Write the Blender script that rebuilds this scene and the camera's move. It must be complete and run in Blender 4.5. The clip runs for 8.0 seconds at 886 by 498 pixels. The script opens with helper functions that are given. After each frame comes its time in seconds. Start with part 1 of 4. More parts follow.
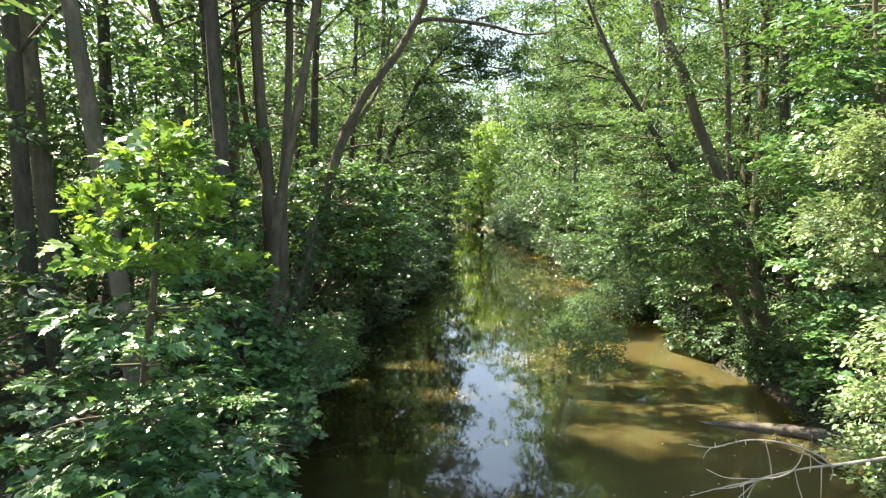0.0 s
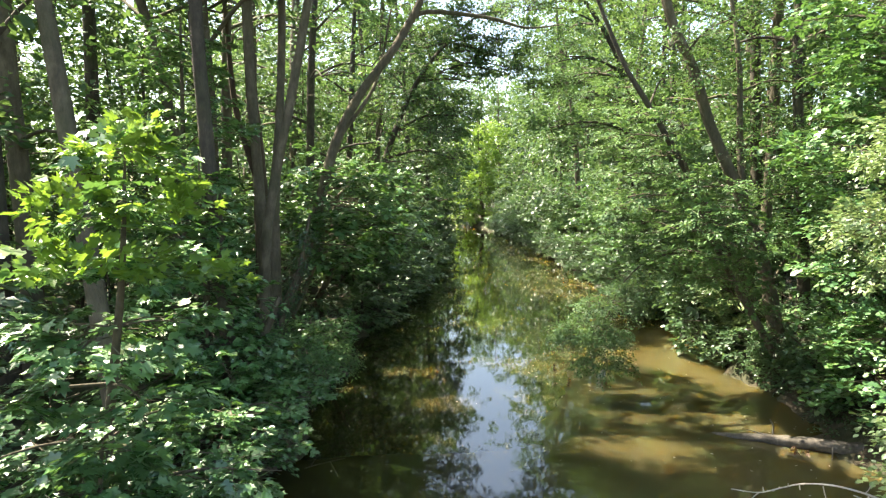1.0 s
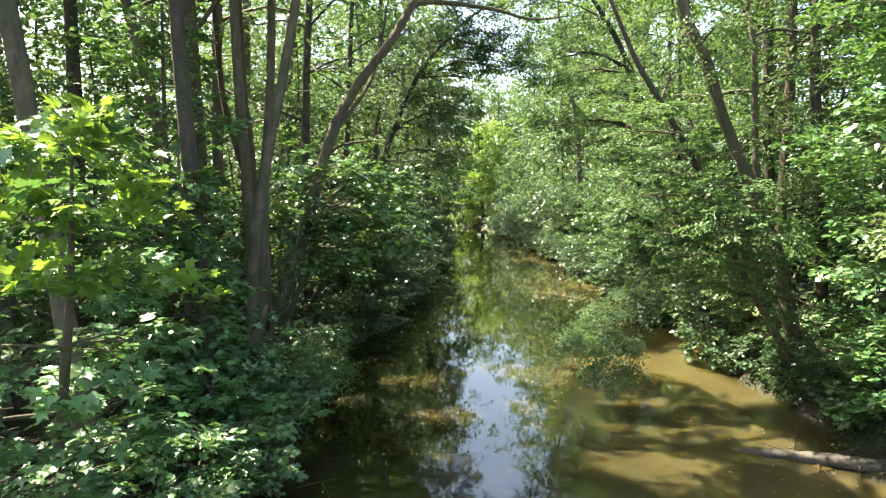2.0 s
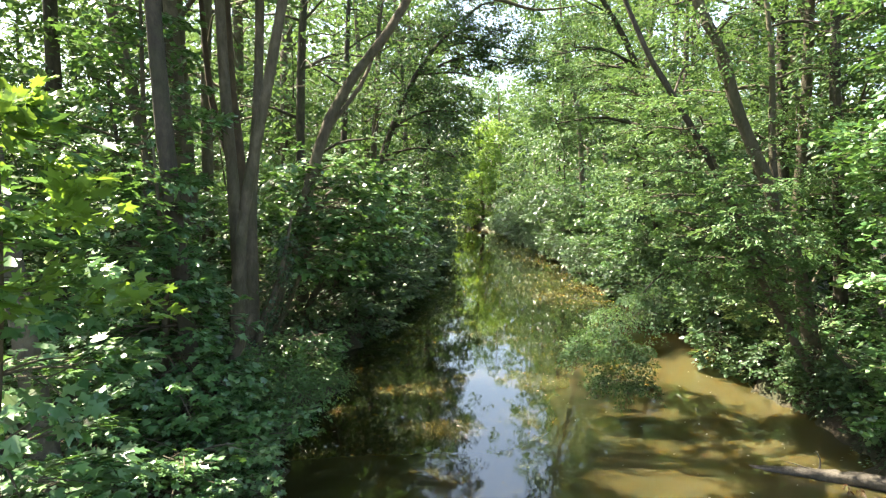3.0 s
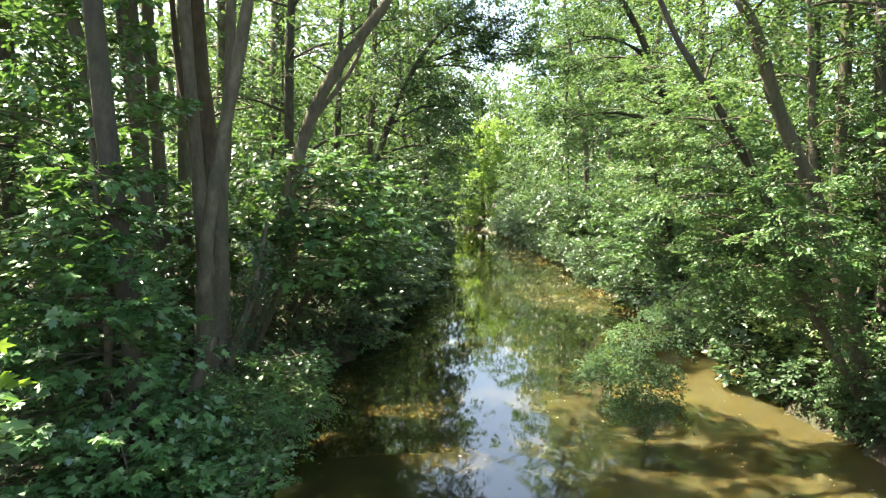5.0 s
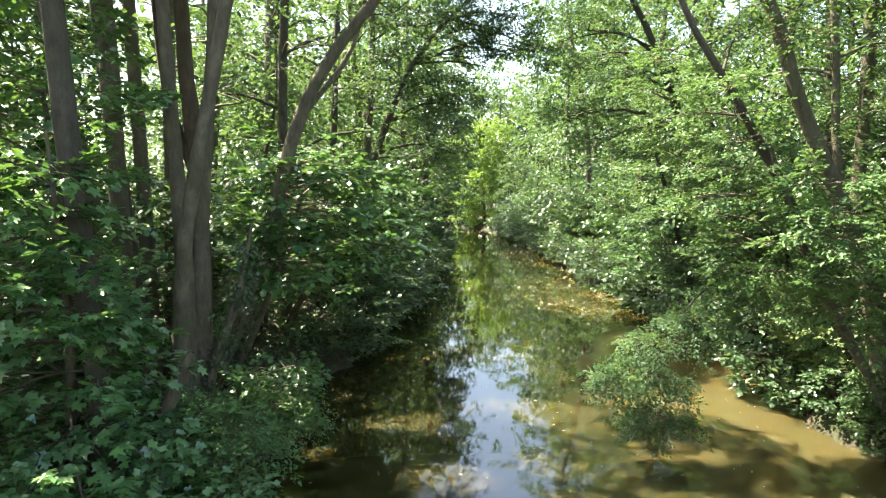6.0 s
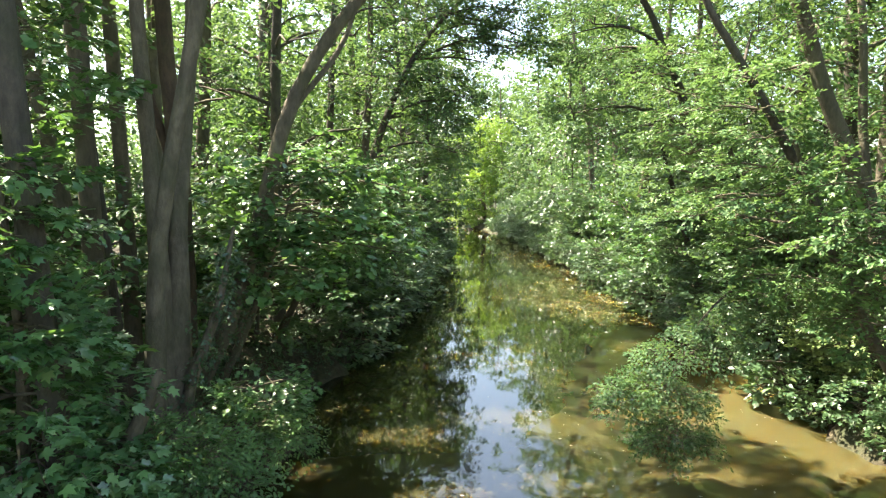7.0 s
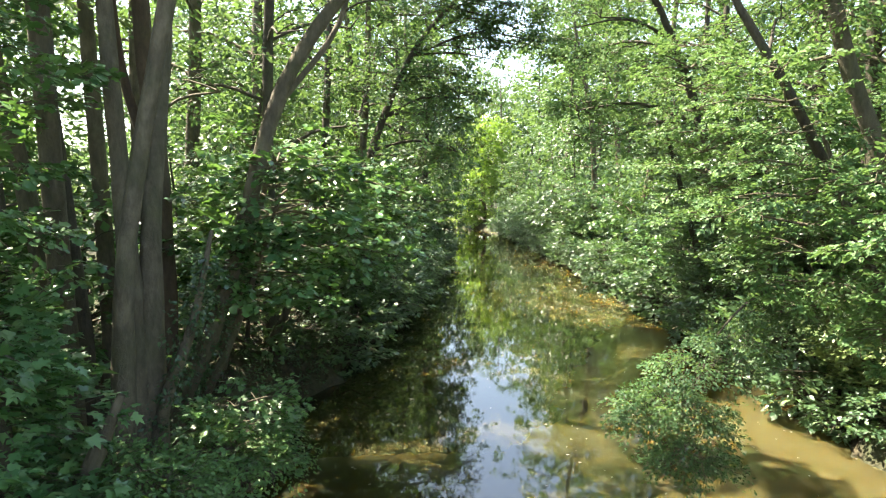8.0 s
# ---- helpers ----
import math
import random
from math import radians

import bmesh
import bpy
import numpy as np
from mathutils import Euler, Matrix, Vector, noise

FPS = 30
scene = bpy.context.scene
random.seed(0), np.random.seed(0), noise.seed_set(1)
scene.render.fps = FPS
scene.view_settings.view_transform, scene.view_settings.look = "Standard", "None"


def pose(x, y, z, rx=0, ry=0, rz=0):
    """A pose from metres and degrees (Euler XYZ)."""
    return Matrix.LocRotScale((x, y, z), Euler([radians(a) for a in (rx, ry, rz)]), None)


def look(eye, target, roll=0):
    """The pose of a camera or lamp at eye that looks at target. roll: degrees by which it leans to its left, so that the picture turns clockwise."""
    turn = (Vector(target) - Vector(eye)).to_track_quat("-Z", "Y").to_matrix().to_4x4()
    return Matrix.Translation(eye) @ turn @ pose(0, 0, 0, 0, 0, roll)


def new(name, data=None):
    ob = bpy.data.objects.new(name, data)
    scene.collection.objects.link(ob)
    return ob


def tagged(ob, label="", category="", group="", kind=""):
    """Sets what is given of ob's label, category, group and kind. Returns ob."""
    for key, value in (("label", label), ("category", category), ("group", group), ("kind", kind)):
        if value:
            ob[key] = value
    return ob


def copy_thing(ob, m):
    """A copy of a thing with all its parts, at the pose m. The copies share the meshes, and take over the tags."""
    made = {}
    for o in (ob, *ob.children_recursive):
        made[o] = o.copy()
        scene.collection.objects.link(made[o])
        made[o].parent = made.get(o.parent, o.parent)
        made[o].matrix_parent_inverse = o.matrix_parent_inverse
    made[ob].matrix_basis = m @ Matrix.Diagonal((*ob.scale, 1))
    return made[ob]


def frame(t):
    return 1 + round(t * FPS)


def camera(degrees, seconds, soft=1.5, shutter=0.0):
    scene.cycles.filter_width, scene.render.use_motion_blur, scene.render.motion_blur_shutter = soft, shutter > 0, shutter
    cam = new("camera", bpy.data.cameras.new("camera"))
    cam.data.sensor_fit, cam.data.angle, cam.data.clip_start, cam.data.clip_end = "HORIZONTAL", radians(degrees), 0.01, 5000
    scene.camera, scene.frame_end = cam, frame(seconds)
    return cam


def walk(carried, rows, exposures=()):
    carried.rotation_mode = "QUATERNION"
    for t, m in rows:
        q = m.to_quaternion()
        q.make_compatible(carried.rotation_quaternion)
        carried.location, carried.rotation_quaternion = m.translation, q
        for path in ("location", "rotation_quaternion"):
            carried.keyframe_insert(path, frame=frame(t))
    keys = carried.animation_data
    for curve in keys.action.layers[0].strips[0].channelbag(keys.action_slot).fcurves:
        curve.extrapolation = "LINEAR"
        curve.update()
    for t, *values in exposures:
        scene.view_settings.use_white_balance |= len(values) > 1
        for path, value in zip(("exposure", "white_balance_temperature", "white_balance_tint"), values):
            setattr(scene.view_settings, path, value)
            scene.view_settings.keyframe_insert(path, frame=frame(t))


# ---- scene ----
cam = camera(73.0, 8.0, soft=1.25)
EYE, LENGTH, PITCH, YAW = 4.6, 5.5, -5.24, 0.205
# seconds, share of the glide along +y
ROWS = [(0.0, 0.0), (0.5, 0.0484), (1.0, 0.1065), (1.5, 0.1696), (3.0, 0.3606), (3.5, 0.4241), (4.0, 0.4871), (4.5, 0.5498),
        (6.0, 0.7384), (6.5, 0.8009), (7.0, 0.8645), (7.5, 0.9274), (8.0, 0.9911)]
walk(cam, [(t, pose(0, LENGTH * s, EYE, 90 + PITCH, 0, YAW)) for t, s in ROWS], [(0.0, 2.43, 7450, 7), (8.0, 2.74, 7450, 7)])

# ---- light ----
SUN_AZ, SUN_EL = math.atan2(-0.87, 0.49), radians(57)
TO_SUN = Vector((math.sin(SUN_AZ) * math.cos(SUN_EL), math.cos(SUN_AZ) * math.cos(SUN_EL), math.sin(SUN_EL)))
world = bpy.data.worlds.new("world")
scene.world = world
world.use_nodes = True
wn = world.node_tree.nodes
sky = wn.new("ShaderNodeTexSky")
sky.sky_type = "NISHITA"
sky.sun_disc = False
sky.sun_elevation, sky.sun_rotation = SUN_EL, SUN_AZ % (2 * math.pi)
sky.air_density, sky.dust_density = 1.0, 2.0
world.node_tree.links.new(sky.outputs[0], wn["Background"].inputs[0])
wn["Background"].inputs[1].default_value = 0.118
sun = new("sun", bpy.data.lights.new("sun", "SUN"))
sun.data.energy, sun.data.angle, sun.data.color = 5.0, radians(0.53), (1.0, 0.95, 0.86)
sun.matrix_world = look(tuple(TO_SUN * 60), (0, 0, 0))

rng = np.random.default_rng(7)


# ---- materials ----
def nodes_of(name):
    m = bpy.data.materials.new(name)
    m.use_nodes = True
    t = m.node_tree
    return m, t, t.nodes["Principled BSDF"], t.nodes["Material Output"]


def ramp(t, source, stops):
    r = t.nodes.new("ShaderNodeValToRGB")
    while len(r.color_ramp.elements) < len(stops):
        r.color_ramp.elements.new(0.5)
    for e, (p, c) in zip(r.color_ramp.elements, stops):
        e.position, e.color = p, (*c, 1)
    t.links.new(source, r.inputs[0])
    return r.outputs[0]


def noise_of(t, scale, detail=4, stretch=(1, 1, 1), rough=0.6):
    co = t.nodes.new("ShaderNodeTexCoord")
    mp = t.nodes.new("ShaderNodeMapping")
    mp.inputs["Scale"].default_value = stretch
    n = t.nodes.new("ShaderNodeTexNoise")
    n.inputs["Scale"].default_value, n.inputs["Detail"].default_value, n.inputs["Roughness"].default_value = scale, detail, rough
    t.links.new(co.outputs["Object"], mp.inputs[0])
    t.links.new(mp.outputs[0], n.inputs["Vector"])
    return n.outputs["Fac"]


def bump_of(t, bsdf, height, strength=0.5, distance=0.02):
    b = t.nodes.new("ShaderNodeBump")
    b.inputs["Strength"].default_value, b.inputs["Distance"].default_value = strength, distance
    t.links.new(height, b.inputs["Height"])
    t.links.new(b.outputs[0], bsdf.inputs["Normal"])


def mix_col(t, fac, a, b, mode="MIX"):
    m = t.nodes.new("ShaderNodeMix")
    m.data_type, m.blend_type = "RGBA", mode
    for s, v in ((m.inputs[0], fac), (m.inputs[6], a), (m.inputs[7], b)):
        if isinstance(v, (int, float)):
            s.default_value = v
        elif isinstance(v, tuple):
            s.default_value = (*v, 1)
        else:
            t.links.new(v, s)
    return m.outputs[2]


def leaf_mat(name, dark, mid, light, glow, through_part=0.42, rough=0.42, single=False, spec=1.0):
    """Foliage: varied green, a waxy top and light passing through the blade."""
    m, t, b, out = nodes_of(name)
    if single:
        chance = t.nodes.new("ShaderNodeObjectInfo").outputs["Random"]
    else:
        chance = t.nodes.new("ShaderNodeNewGeometry").outputs["Random Per Island"]
    col = ramp(t, chance, [(0.0, dark), (0.45, mid), (0.93, light), (1.0, tuple(0.6 * a + 0.4 * g for a, g in zip(light, (0.16, 0.12, 0.03))))])
    # broad patches, bluish dark to warm bright, paint shaded and sunlit clumps
    patch = noise_of(t, 0.55, 2)
    col = mix_col(t, 0.55, col, ramp(t, patch, [(0.3, (0.55, 0.62, 0.6)), (0.7, (1.25, 1.2, 0.95))]), "MULTIPLY")
    col = mix_col(t, 0.6, col, ramp(t, noise_of(t, 1.4, 3), [(0.34, (0.5, 0.58, 0.62)), (0.5, (0.95, 0.95, 0.95)), (0.66, (1.5, 1.4, 1.1))]), "MULTIPLY")
    t.links.new(col, b.inputs["Base Color"])
    span = t.nodes.new("ShaderNodeMapRange")
    span.inputs["To Min"].default_value, span.inputs["To Max"].default_value = rough - 0.14, rough + 0.16
    t.links.new(chance, span.inputs["Value"])
    t.links.new(span.outputs[0], b.inputs["Roughness"])
    b.inputs["Specular IOR Level"].default_value = spec
    tr = t.nodes.new("ShaderNodeBsdfTranslucent")
    tcol = mix_col(t, 0.65, col, glow)
    t.links.new(tcol, tr.inputs[0])
    mx = t.nodes.new("ShaderNodeMixShader")
    mx.inputs[0].default_value = through_part
    t.links.new(b.outputs[0], mx.inputs[1])
    t.links.new(tr.outputs[0], mx.inputs[2])
    t.links.new(mx.outputs[0], out.inputs[0])
    return m


MAPLE_TONES = ((0.05, 0.122, 0.054), (0.082, 0.19, 0.078), (0.125, 0.25, 0.085), (0.2, 0.38, 0.055), 0.25, 0.34)
M_MAPLE = leaf_mat("maple_leaf", *MAPLE_TONES)
M_MAPLE_ONE = leaf_mat("single_maple_leaf", *MAPLE_TONES, single=True)
LIME_TONES = ((0.055, 0.122, 0.045), (0.085, 0.175, 0.066), (0.12, 0.225, 0.09), (0.24, 0.39, 0.1), 0.29, 0.52, False, 0.4)
M_LIME = leaf_mat("light_leaf", *LIME_TONES)
# green raised towards cream: the glare of full sun is in the colour
SUNLIT_TONES = ((0.11, 0.18, 0.075), (0.18, 0.27, 0.115), (0.26, 0.35, 0.16), (0.34, 0.44, 0.14), 0.3)
M_SUNLIT = leaf_mat("sunlit_leaf", *SUNLIT_TONES)
M_SUNLIT_ONE = leaf_mat("single_sunlit_leaf", *SUNLIT_TONES, single=True)
M_FRESH = leaf_mat("fresh_leaf", (0.09, 0.185, 0.035), (0.125, 0.24, 0.045), (0.17, 0.3, 0.05), (0.32, 0.48, 0.05), 0.42)
M_ALDER = leaf_mat("alder_leaf", (0.042, 0.094, 0.054), (0.068, 0.142, 0.08), (0.105, 0.19, 0.095), (0.2, 0.34, 0.08), 0.34, 0.4)
M_WOODS = leaf_mat("woodland_leaf", (0.03, 0.08, 0.04), (0.046, 0.107, 0.055), (0.075, 0.142, 0.068), (0.24, 0.38, 0.085), 0.31, 0.58, spec=0.35)
M_BROWN = leaf_mat("brown_leaf", (0.1, 0.04, 0.015), (0.18, 0.075, 0.03), (0.26, 0.13, 0.06), (0.3, 0.14, 0.05), 0.2)
# ivy green; also darkens the dense tree that stands in shade
M_IVY_SHADE = leaf_mat("ivy_and_shaded_leaf", (0.02, 0.055, 0.022), (0.03, 0.085, 0.032), (0.055, 0.12, 0.04), (0.1, 0.2, 0.03), 0.25, 0.5)


def bark_mat(name, dark, light, moss=0.35):
    m, t, b, _ = nodes_of(name)
    fine = noise_of(t, 11, 7, (1, 1, 0.3), 0.72)
    pore = noise_of(t, 38, 4, (1, 1, 0.7), 0.6)
    wide = noise_of(t, 1.3, 4)
    blot = noise_of(t, 4.5, 5, (1, 1, 0.6))
    col = ramp(t, fine, [(0.28, dark), (0.55, tuple(0.5 * (p + q) for p, q in zip(dark, light))), (0.75, light)])
    col = mix_col(t, ramp(t, blot, [(0.52, (0, 0, 0)), (0.68, (0.45, 0.45, 0.45))]), col, tuple(1.35 * p for p in light))
    col = mix_col(t, ramp(t, wide, [(0.48, (0, 0, 0)), (0.7, (moss, moss, moss))]), col, (0.05, 0.065, 0.022))
    t.links.new(col, b.inputs["Base Color"])
    b.inputs["Roughness"].default_value = 0.9
    h = t.nodes.new("ShaderNodeMath")
    h.operation = "ADD"
    t.links.new(fine, h.inputs[0])
    t.links.new(pore, h.inputs[1])
    bump_of(t, b, h.outputs[0], 0.8, 0.02)
    return m


M_BARK = bark_mat("grey_bark", (0.05, 0.041, 0.028), (0.165, 0.135, 0.093), 0.45)
M_BARK_BROWN = bark_mat("brown_bark", (0.04, 0.026, 0.016), (0.11, 0.074, 0.048), 0.3)
M_BARK_DARK = bark_mat("dark_bark", (0.025, 0.02, 0.016), (0.1, 0.08, 0.06), 0.5)
M_LOG = bark_mat("wet_log", (0.035, 0.03, 0.025), (0.14, 0.12, 0.1), 0.15)
M_DEADWOOD = bark_mat("dead_wood", (0.13, 0.11, 0.09), (0.42, 0.38, 0.32), 0.05)


def soil_mat():
    m, t, b, _ = nodes_of("soil")
    fine, wide = noise_of(t, 9, 8), noise_of(t, 0.7, 3)
    col = ramp(t, fine, [(0.3, (0.02, 0.015, 0.009)), (0.6, (0.06, 0.044, 0.027)), (0.8, (0.13, 0.1, 0.066))])
    col = mix_col(t, ramp(t, wide, [(0.42, (0, 0, 0)), (0.62, (0.7, 0.7, 0.7))]), col, (0.035, 0.05, 0.018))
    t.links.new(col, b.inputs["Base Color"])
    b.inputs["Roughness"].default_value = 0.95
    bump_of(t, b, fine, 1.0, 0.06)
    return m


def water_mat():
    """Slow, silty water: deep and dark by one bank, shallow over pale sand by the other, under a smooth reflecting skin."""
    m, t, b, _ = nodes_of("silty_water")
    cloud = noise_of(t, 0.45, 4, (1, 0.6, 1))
    co = t.nodes.new("ShaderNodeTexCoord")
    sep = t.nodes.new("ShaderNodeSeparateXYZ")
    t.links.new(co.outputs["Object"], sep.inputs[0])
    shoal = t.nodes.new("ShaderNodeMapRange")
    shoal.interpolation_type = "SMOOTHSTEP"
    shoal.inputs["From Min"].default_value, shoal.inputs["From Max"].default_value = 2.2, 8.0
    wander = t.nodes.new("ShaderNodeMath")
    wander.operation = "MULTIPLY_ADD"
    wander.inputs[1].default_value = 3.0
    t.links.new(cloud, wander.inputs[0])
    t.links.new(sep.outputs[0], wander.inputs[2])
    t.links.new(wander.outputs[0], shoal.inputs["Value"])
    col = mix_col(t, shoal.outputs[0], (0.031, 0.026, 0.01), (0.085, 0.072, 0.028))
    t.links.new(col, b.inputs["Base Color"])
    b.inputs["Roughness"].default_value = 0.03
    b.inputs["Subsurface Weight"].default_value = 1.0
    b.inputs["Subsurface Radius"].default_value = (0.85, 0.58, 0.26)
    b.inputs["Subsurface Scale"].default_value = 0.5
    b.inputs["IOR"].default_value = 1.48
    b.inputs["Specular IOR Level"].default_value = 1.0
    bump_of(t, b, noise_of(t, 2.2, 3, (1, 0.45, 1)), 0.035, 0.05)
    return m


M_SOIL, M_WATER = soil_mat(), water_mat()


# ---- mesh tools ----
class Geo:
    """Gathers vertices and faces of one mesh."""

    def __init__(self):
        self.v, self.f, self.n = [], [], 0

    def add(self, verts, faces):
        self.v.append(np.asarray(verts, float).reshape(-1, 3))
        self.f.append(np.asarray(faces, int) + self.n)
        self.n += len(self.v[-1])

    def mesh(self, name, material, smooth=True):
        me = bpy.data.meshes.new(name)
        v = np.concatenate(self.v)
        me.vertices.add(len(v))
        me.vertices.foreach_set("co", v.ravel())
        loops = np.concatenate([f.ravel() for f in self.f])
        sizes = np.concatenate([np.full(len(f), f.shape[1]) for f in self.f])
        me.loops.add(len(loops))
        me.loops.foreach_set("vertex_index", loops)
        me.polygons.add(len(sizes))
        me.polygons.foreach_set("loop_start", np.concatenate(([0], np.cumsum(sizes)[:-1])))
        me.polygons.foreach_set("use_smooth", np.full(len(sizes), smooth))
        me.update(calc_edges=True)
        me.materials.append(material)
        return me


def part(name, geo, material, parent=None, label="", smooth=True):
    ob = new(name, geo.mesh(name, material, smooth))
    ob.parent = parent
    return tagged(ob, label)


def spline(pts, steps):
    """A smooth curve through points (rows of x, y, z, radius)."""
    p = np.array(pts, float)
    p = np.vstack([2 * p[0] - p[1], p, 2 * p[-1] - p[-2]])
    out = []
    for i in range(1, len(p) - 2):
        for u in np.linspace(0, 1, steps, endpoint=False):
            a, b, c, d = p[i - 1:i + 3]
            out.append(0.5 * (2 * b + (c - a) * u + (2 * a - 5 * b + 4 * c - d) * u * u + (3 * b - a - 3 * c + d) * u ** 3))
    out.append(p[-2])
    return np.array(out)


def tube(geo, pts, sides=8, steps=4, rough=0.0, seed=0):
    """A tapered, slightly uneven round limb."""
    c = spline(pts, steps)
    ctr, rad = c[:, :3], np.maximum(c[:, 3], 0.003)
    tan = np.gradient(ctr, axis=0)
    tan /= np.linalg.norm(tan, axis=1)[:, None] + 1e-9
    ref = np.array([1.0, 0.0, 0.0]) if abs(tan[len(tan) // 2][0]) < 0.8 else np.array([0.0, 0.0, 1.0])
    s1 = np.cross(tan, ref)
    s1 /= np.linalg.norm(s1, axis=1)[:, None] + 1e-9
    s2 = np.cross(tan, s1)
    a = np.linspace(0, 2 * math.pi, sides, endpoint=False)
    n = len(ctr)
    wob = 1 + rough * (np.sin(3 * a + seed)[None] * 0.5 + np.random.default_rng(seed).normal(0, 0.5, (n, sides)))
    v = ctr[:, None] + rad[:, None, None] * wob[..., None] * (np.cos(a)[None, :, None] * s1[:, None] + np.sin(a)[None, :, None] * s2[:, None])
    i, j = np.meshgrid(np.arange(n - 1), np.arange(sides), indexing="ij")
    k = (j + 1) % sides
    f = np.stack([i * sides + j, i * sides + k, (i + 1) * sides + k, (i + 1) * sides + j], -1).reshape(-1, 4)
    geo.add(v.reshape(-1, 3), f)


# leaf outlines: (across, along, up), one half and then its mirror about the midrib
HALF = {"maple": [(0.30, -0.04, 0.02), (0.44, 0.2, 0.03), (0.25, 0.3, 0.05), (0.5, 0.66, -0.02), (0.17, 0.6, 0.04)],
        "maple_far": [(0.44, 0.12, 0.03), (0.24, 0.33, 0.05), (0.42, 0.68, -0.02)],
        "ovate": [(0.27, 0.22, 0.05), (0.25, 0.62, 0.03)],
        "diamond": [(0.3, 0.45, 0.06)]}


def leaf_shape(kind):
    h = HALF[kind]
    v = [(0, 0, 0)] + h + [(0, 1, -0.1)] + [(-x, y, z) for x, y, z in h]
    n = len(h)
    right = list(range(0, n + 2))
    left = [0, n + 1] + [n + 2 + i for i in range(n - 1, -1, -1)]
    return np.array(v, float), np.array([right, left])


def unit(a):
    return a / (np.linalg.norm(a, axis=-1, keepdims=True) + 1e-9)


def sprays(geo, centre, axis, size, count, length, kind, r, flat=0.28, droop=0.25, twigs=None, calm=0.42, apart=None, hang=0.35):
    """Leafy shoots: count leaves in layers along each shoot, blades turned mostly to the sky."""
    n = len(centre)
    if n == 0:
        return
    axis = unit(axis)
    up = np.tile([0.0, 0.0, 1.0], (n, 1)) + r.normal(0, 0.22, (n, 3))
    side = unit(np.cross(axis, up))
    up = unit(np.cross(side, axis))
    along = r.random((n, count)) ** 0.8
    across = (r.random((n, count)) - 0.5) * (1.05 - 0.6 * along) * 1.1
    lift = r.normal(0, flat * 0.35, (n, count)) - droop * along ** 2
    s = size[:, None]
    pos = centre[:, None] + (along * s)[..., None] * axis[:, None] + (across * s)[..., None] * side[:, None] + (lift * s)[..., None] * up[:, None]
    tip = unit(axis[:, None] * (0.35 + r.random((n, count, 1))) + side[:, None] * (np.sign(across) * (0.3 + 0.8 * r.random((n, count))))[..., None]
               + r.normal(0, 0.3, (n, count, 3)) - np.array([0, 0, hang]))
    nrm = up[:, None] + r.normal(0, calm, (n, count, 3))
    wide = unit(np.cross(tip, nrm))
    nrm = np.cross(wide, tip)
    ln = length * r.uniform(0.62, 1.2, (n, count))
    shape, faces = leaf_shape(kind)
    m = len(shape)
    if apart is not None:
        # some blades become objects of their own
        apart += [(pos[a, c], wide[a, c], tip[a, c], nrm[a, c], ln[a, c]) for a in range(n) for c in range(0, count, 5)]
    v = pos[:, :, None] + ln[..., None, None] * (shape[None, None, :, 0:1] * wide[:, :, None] + shape[None, None, :, 1:2] * tip[:, :, None] + shape[None, None, :, 2:3] * nrm[:, :, None])
    if apart is not None:
        v = np.delete(v, np.arange(0, count, 5), axis=1)
        count = v.shape[1]
    base = (np.arange(n * count) * m)[:, None, None]
    geo.add(v.reshape(-1, 3), (faces[None] + base).reshape(-1, faces.shape[1]))
    if twigs is not None:
        u = np.array([-0.25, 0.5, 1.0])
        ctr = centre[:, None] + (u[None] * s)[..., None] * axis[:, None] - (droop * np.maximum(u, 0) ** 2 * s)[..., None] * up[:, None]
        rad = (0.012 * s * (1.15 - u))[..., None, None]
        a = np.array([0, 2.1, 4.2])
        tv = ctr[:, :, None] + rad * (np.cos(a)[None, None, :, None] * side[:, None, None] + np.sin(a)[None, None, :, None] * up[:, None, None])
        q = [[i * 3 + j, i * 3 + (j + 1) % 3, i * 3 + 3 + (j + 1) % 3, i * 3 + 3 + j] for i in range(2) for j in range(3)]
        twigs.add(tv.reshape(-1, 3), (np.array(q)[None] + (np.arange(n) * 9)[:, None, None]).reshape(-1, 4))


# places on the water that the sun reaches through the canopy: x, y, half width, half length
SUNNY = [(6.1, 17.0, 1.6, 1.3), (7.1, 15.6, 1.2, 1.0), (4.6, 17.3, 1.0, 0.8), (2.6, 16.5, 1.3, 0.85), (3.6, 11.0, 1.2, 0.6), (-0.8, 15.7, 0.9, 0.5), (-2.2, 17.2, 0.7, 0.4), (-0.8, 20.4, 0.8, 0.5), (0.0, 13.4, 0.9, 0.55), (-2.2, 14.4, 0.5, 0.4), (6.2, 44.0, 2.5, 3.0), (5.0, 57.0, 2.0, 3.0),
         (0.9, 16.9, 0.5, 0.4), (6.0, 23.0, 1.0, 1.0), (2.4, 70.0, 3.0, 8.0)]


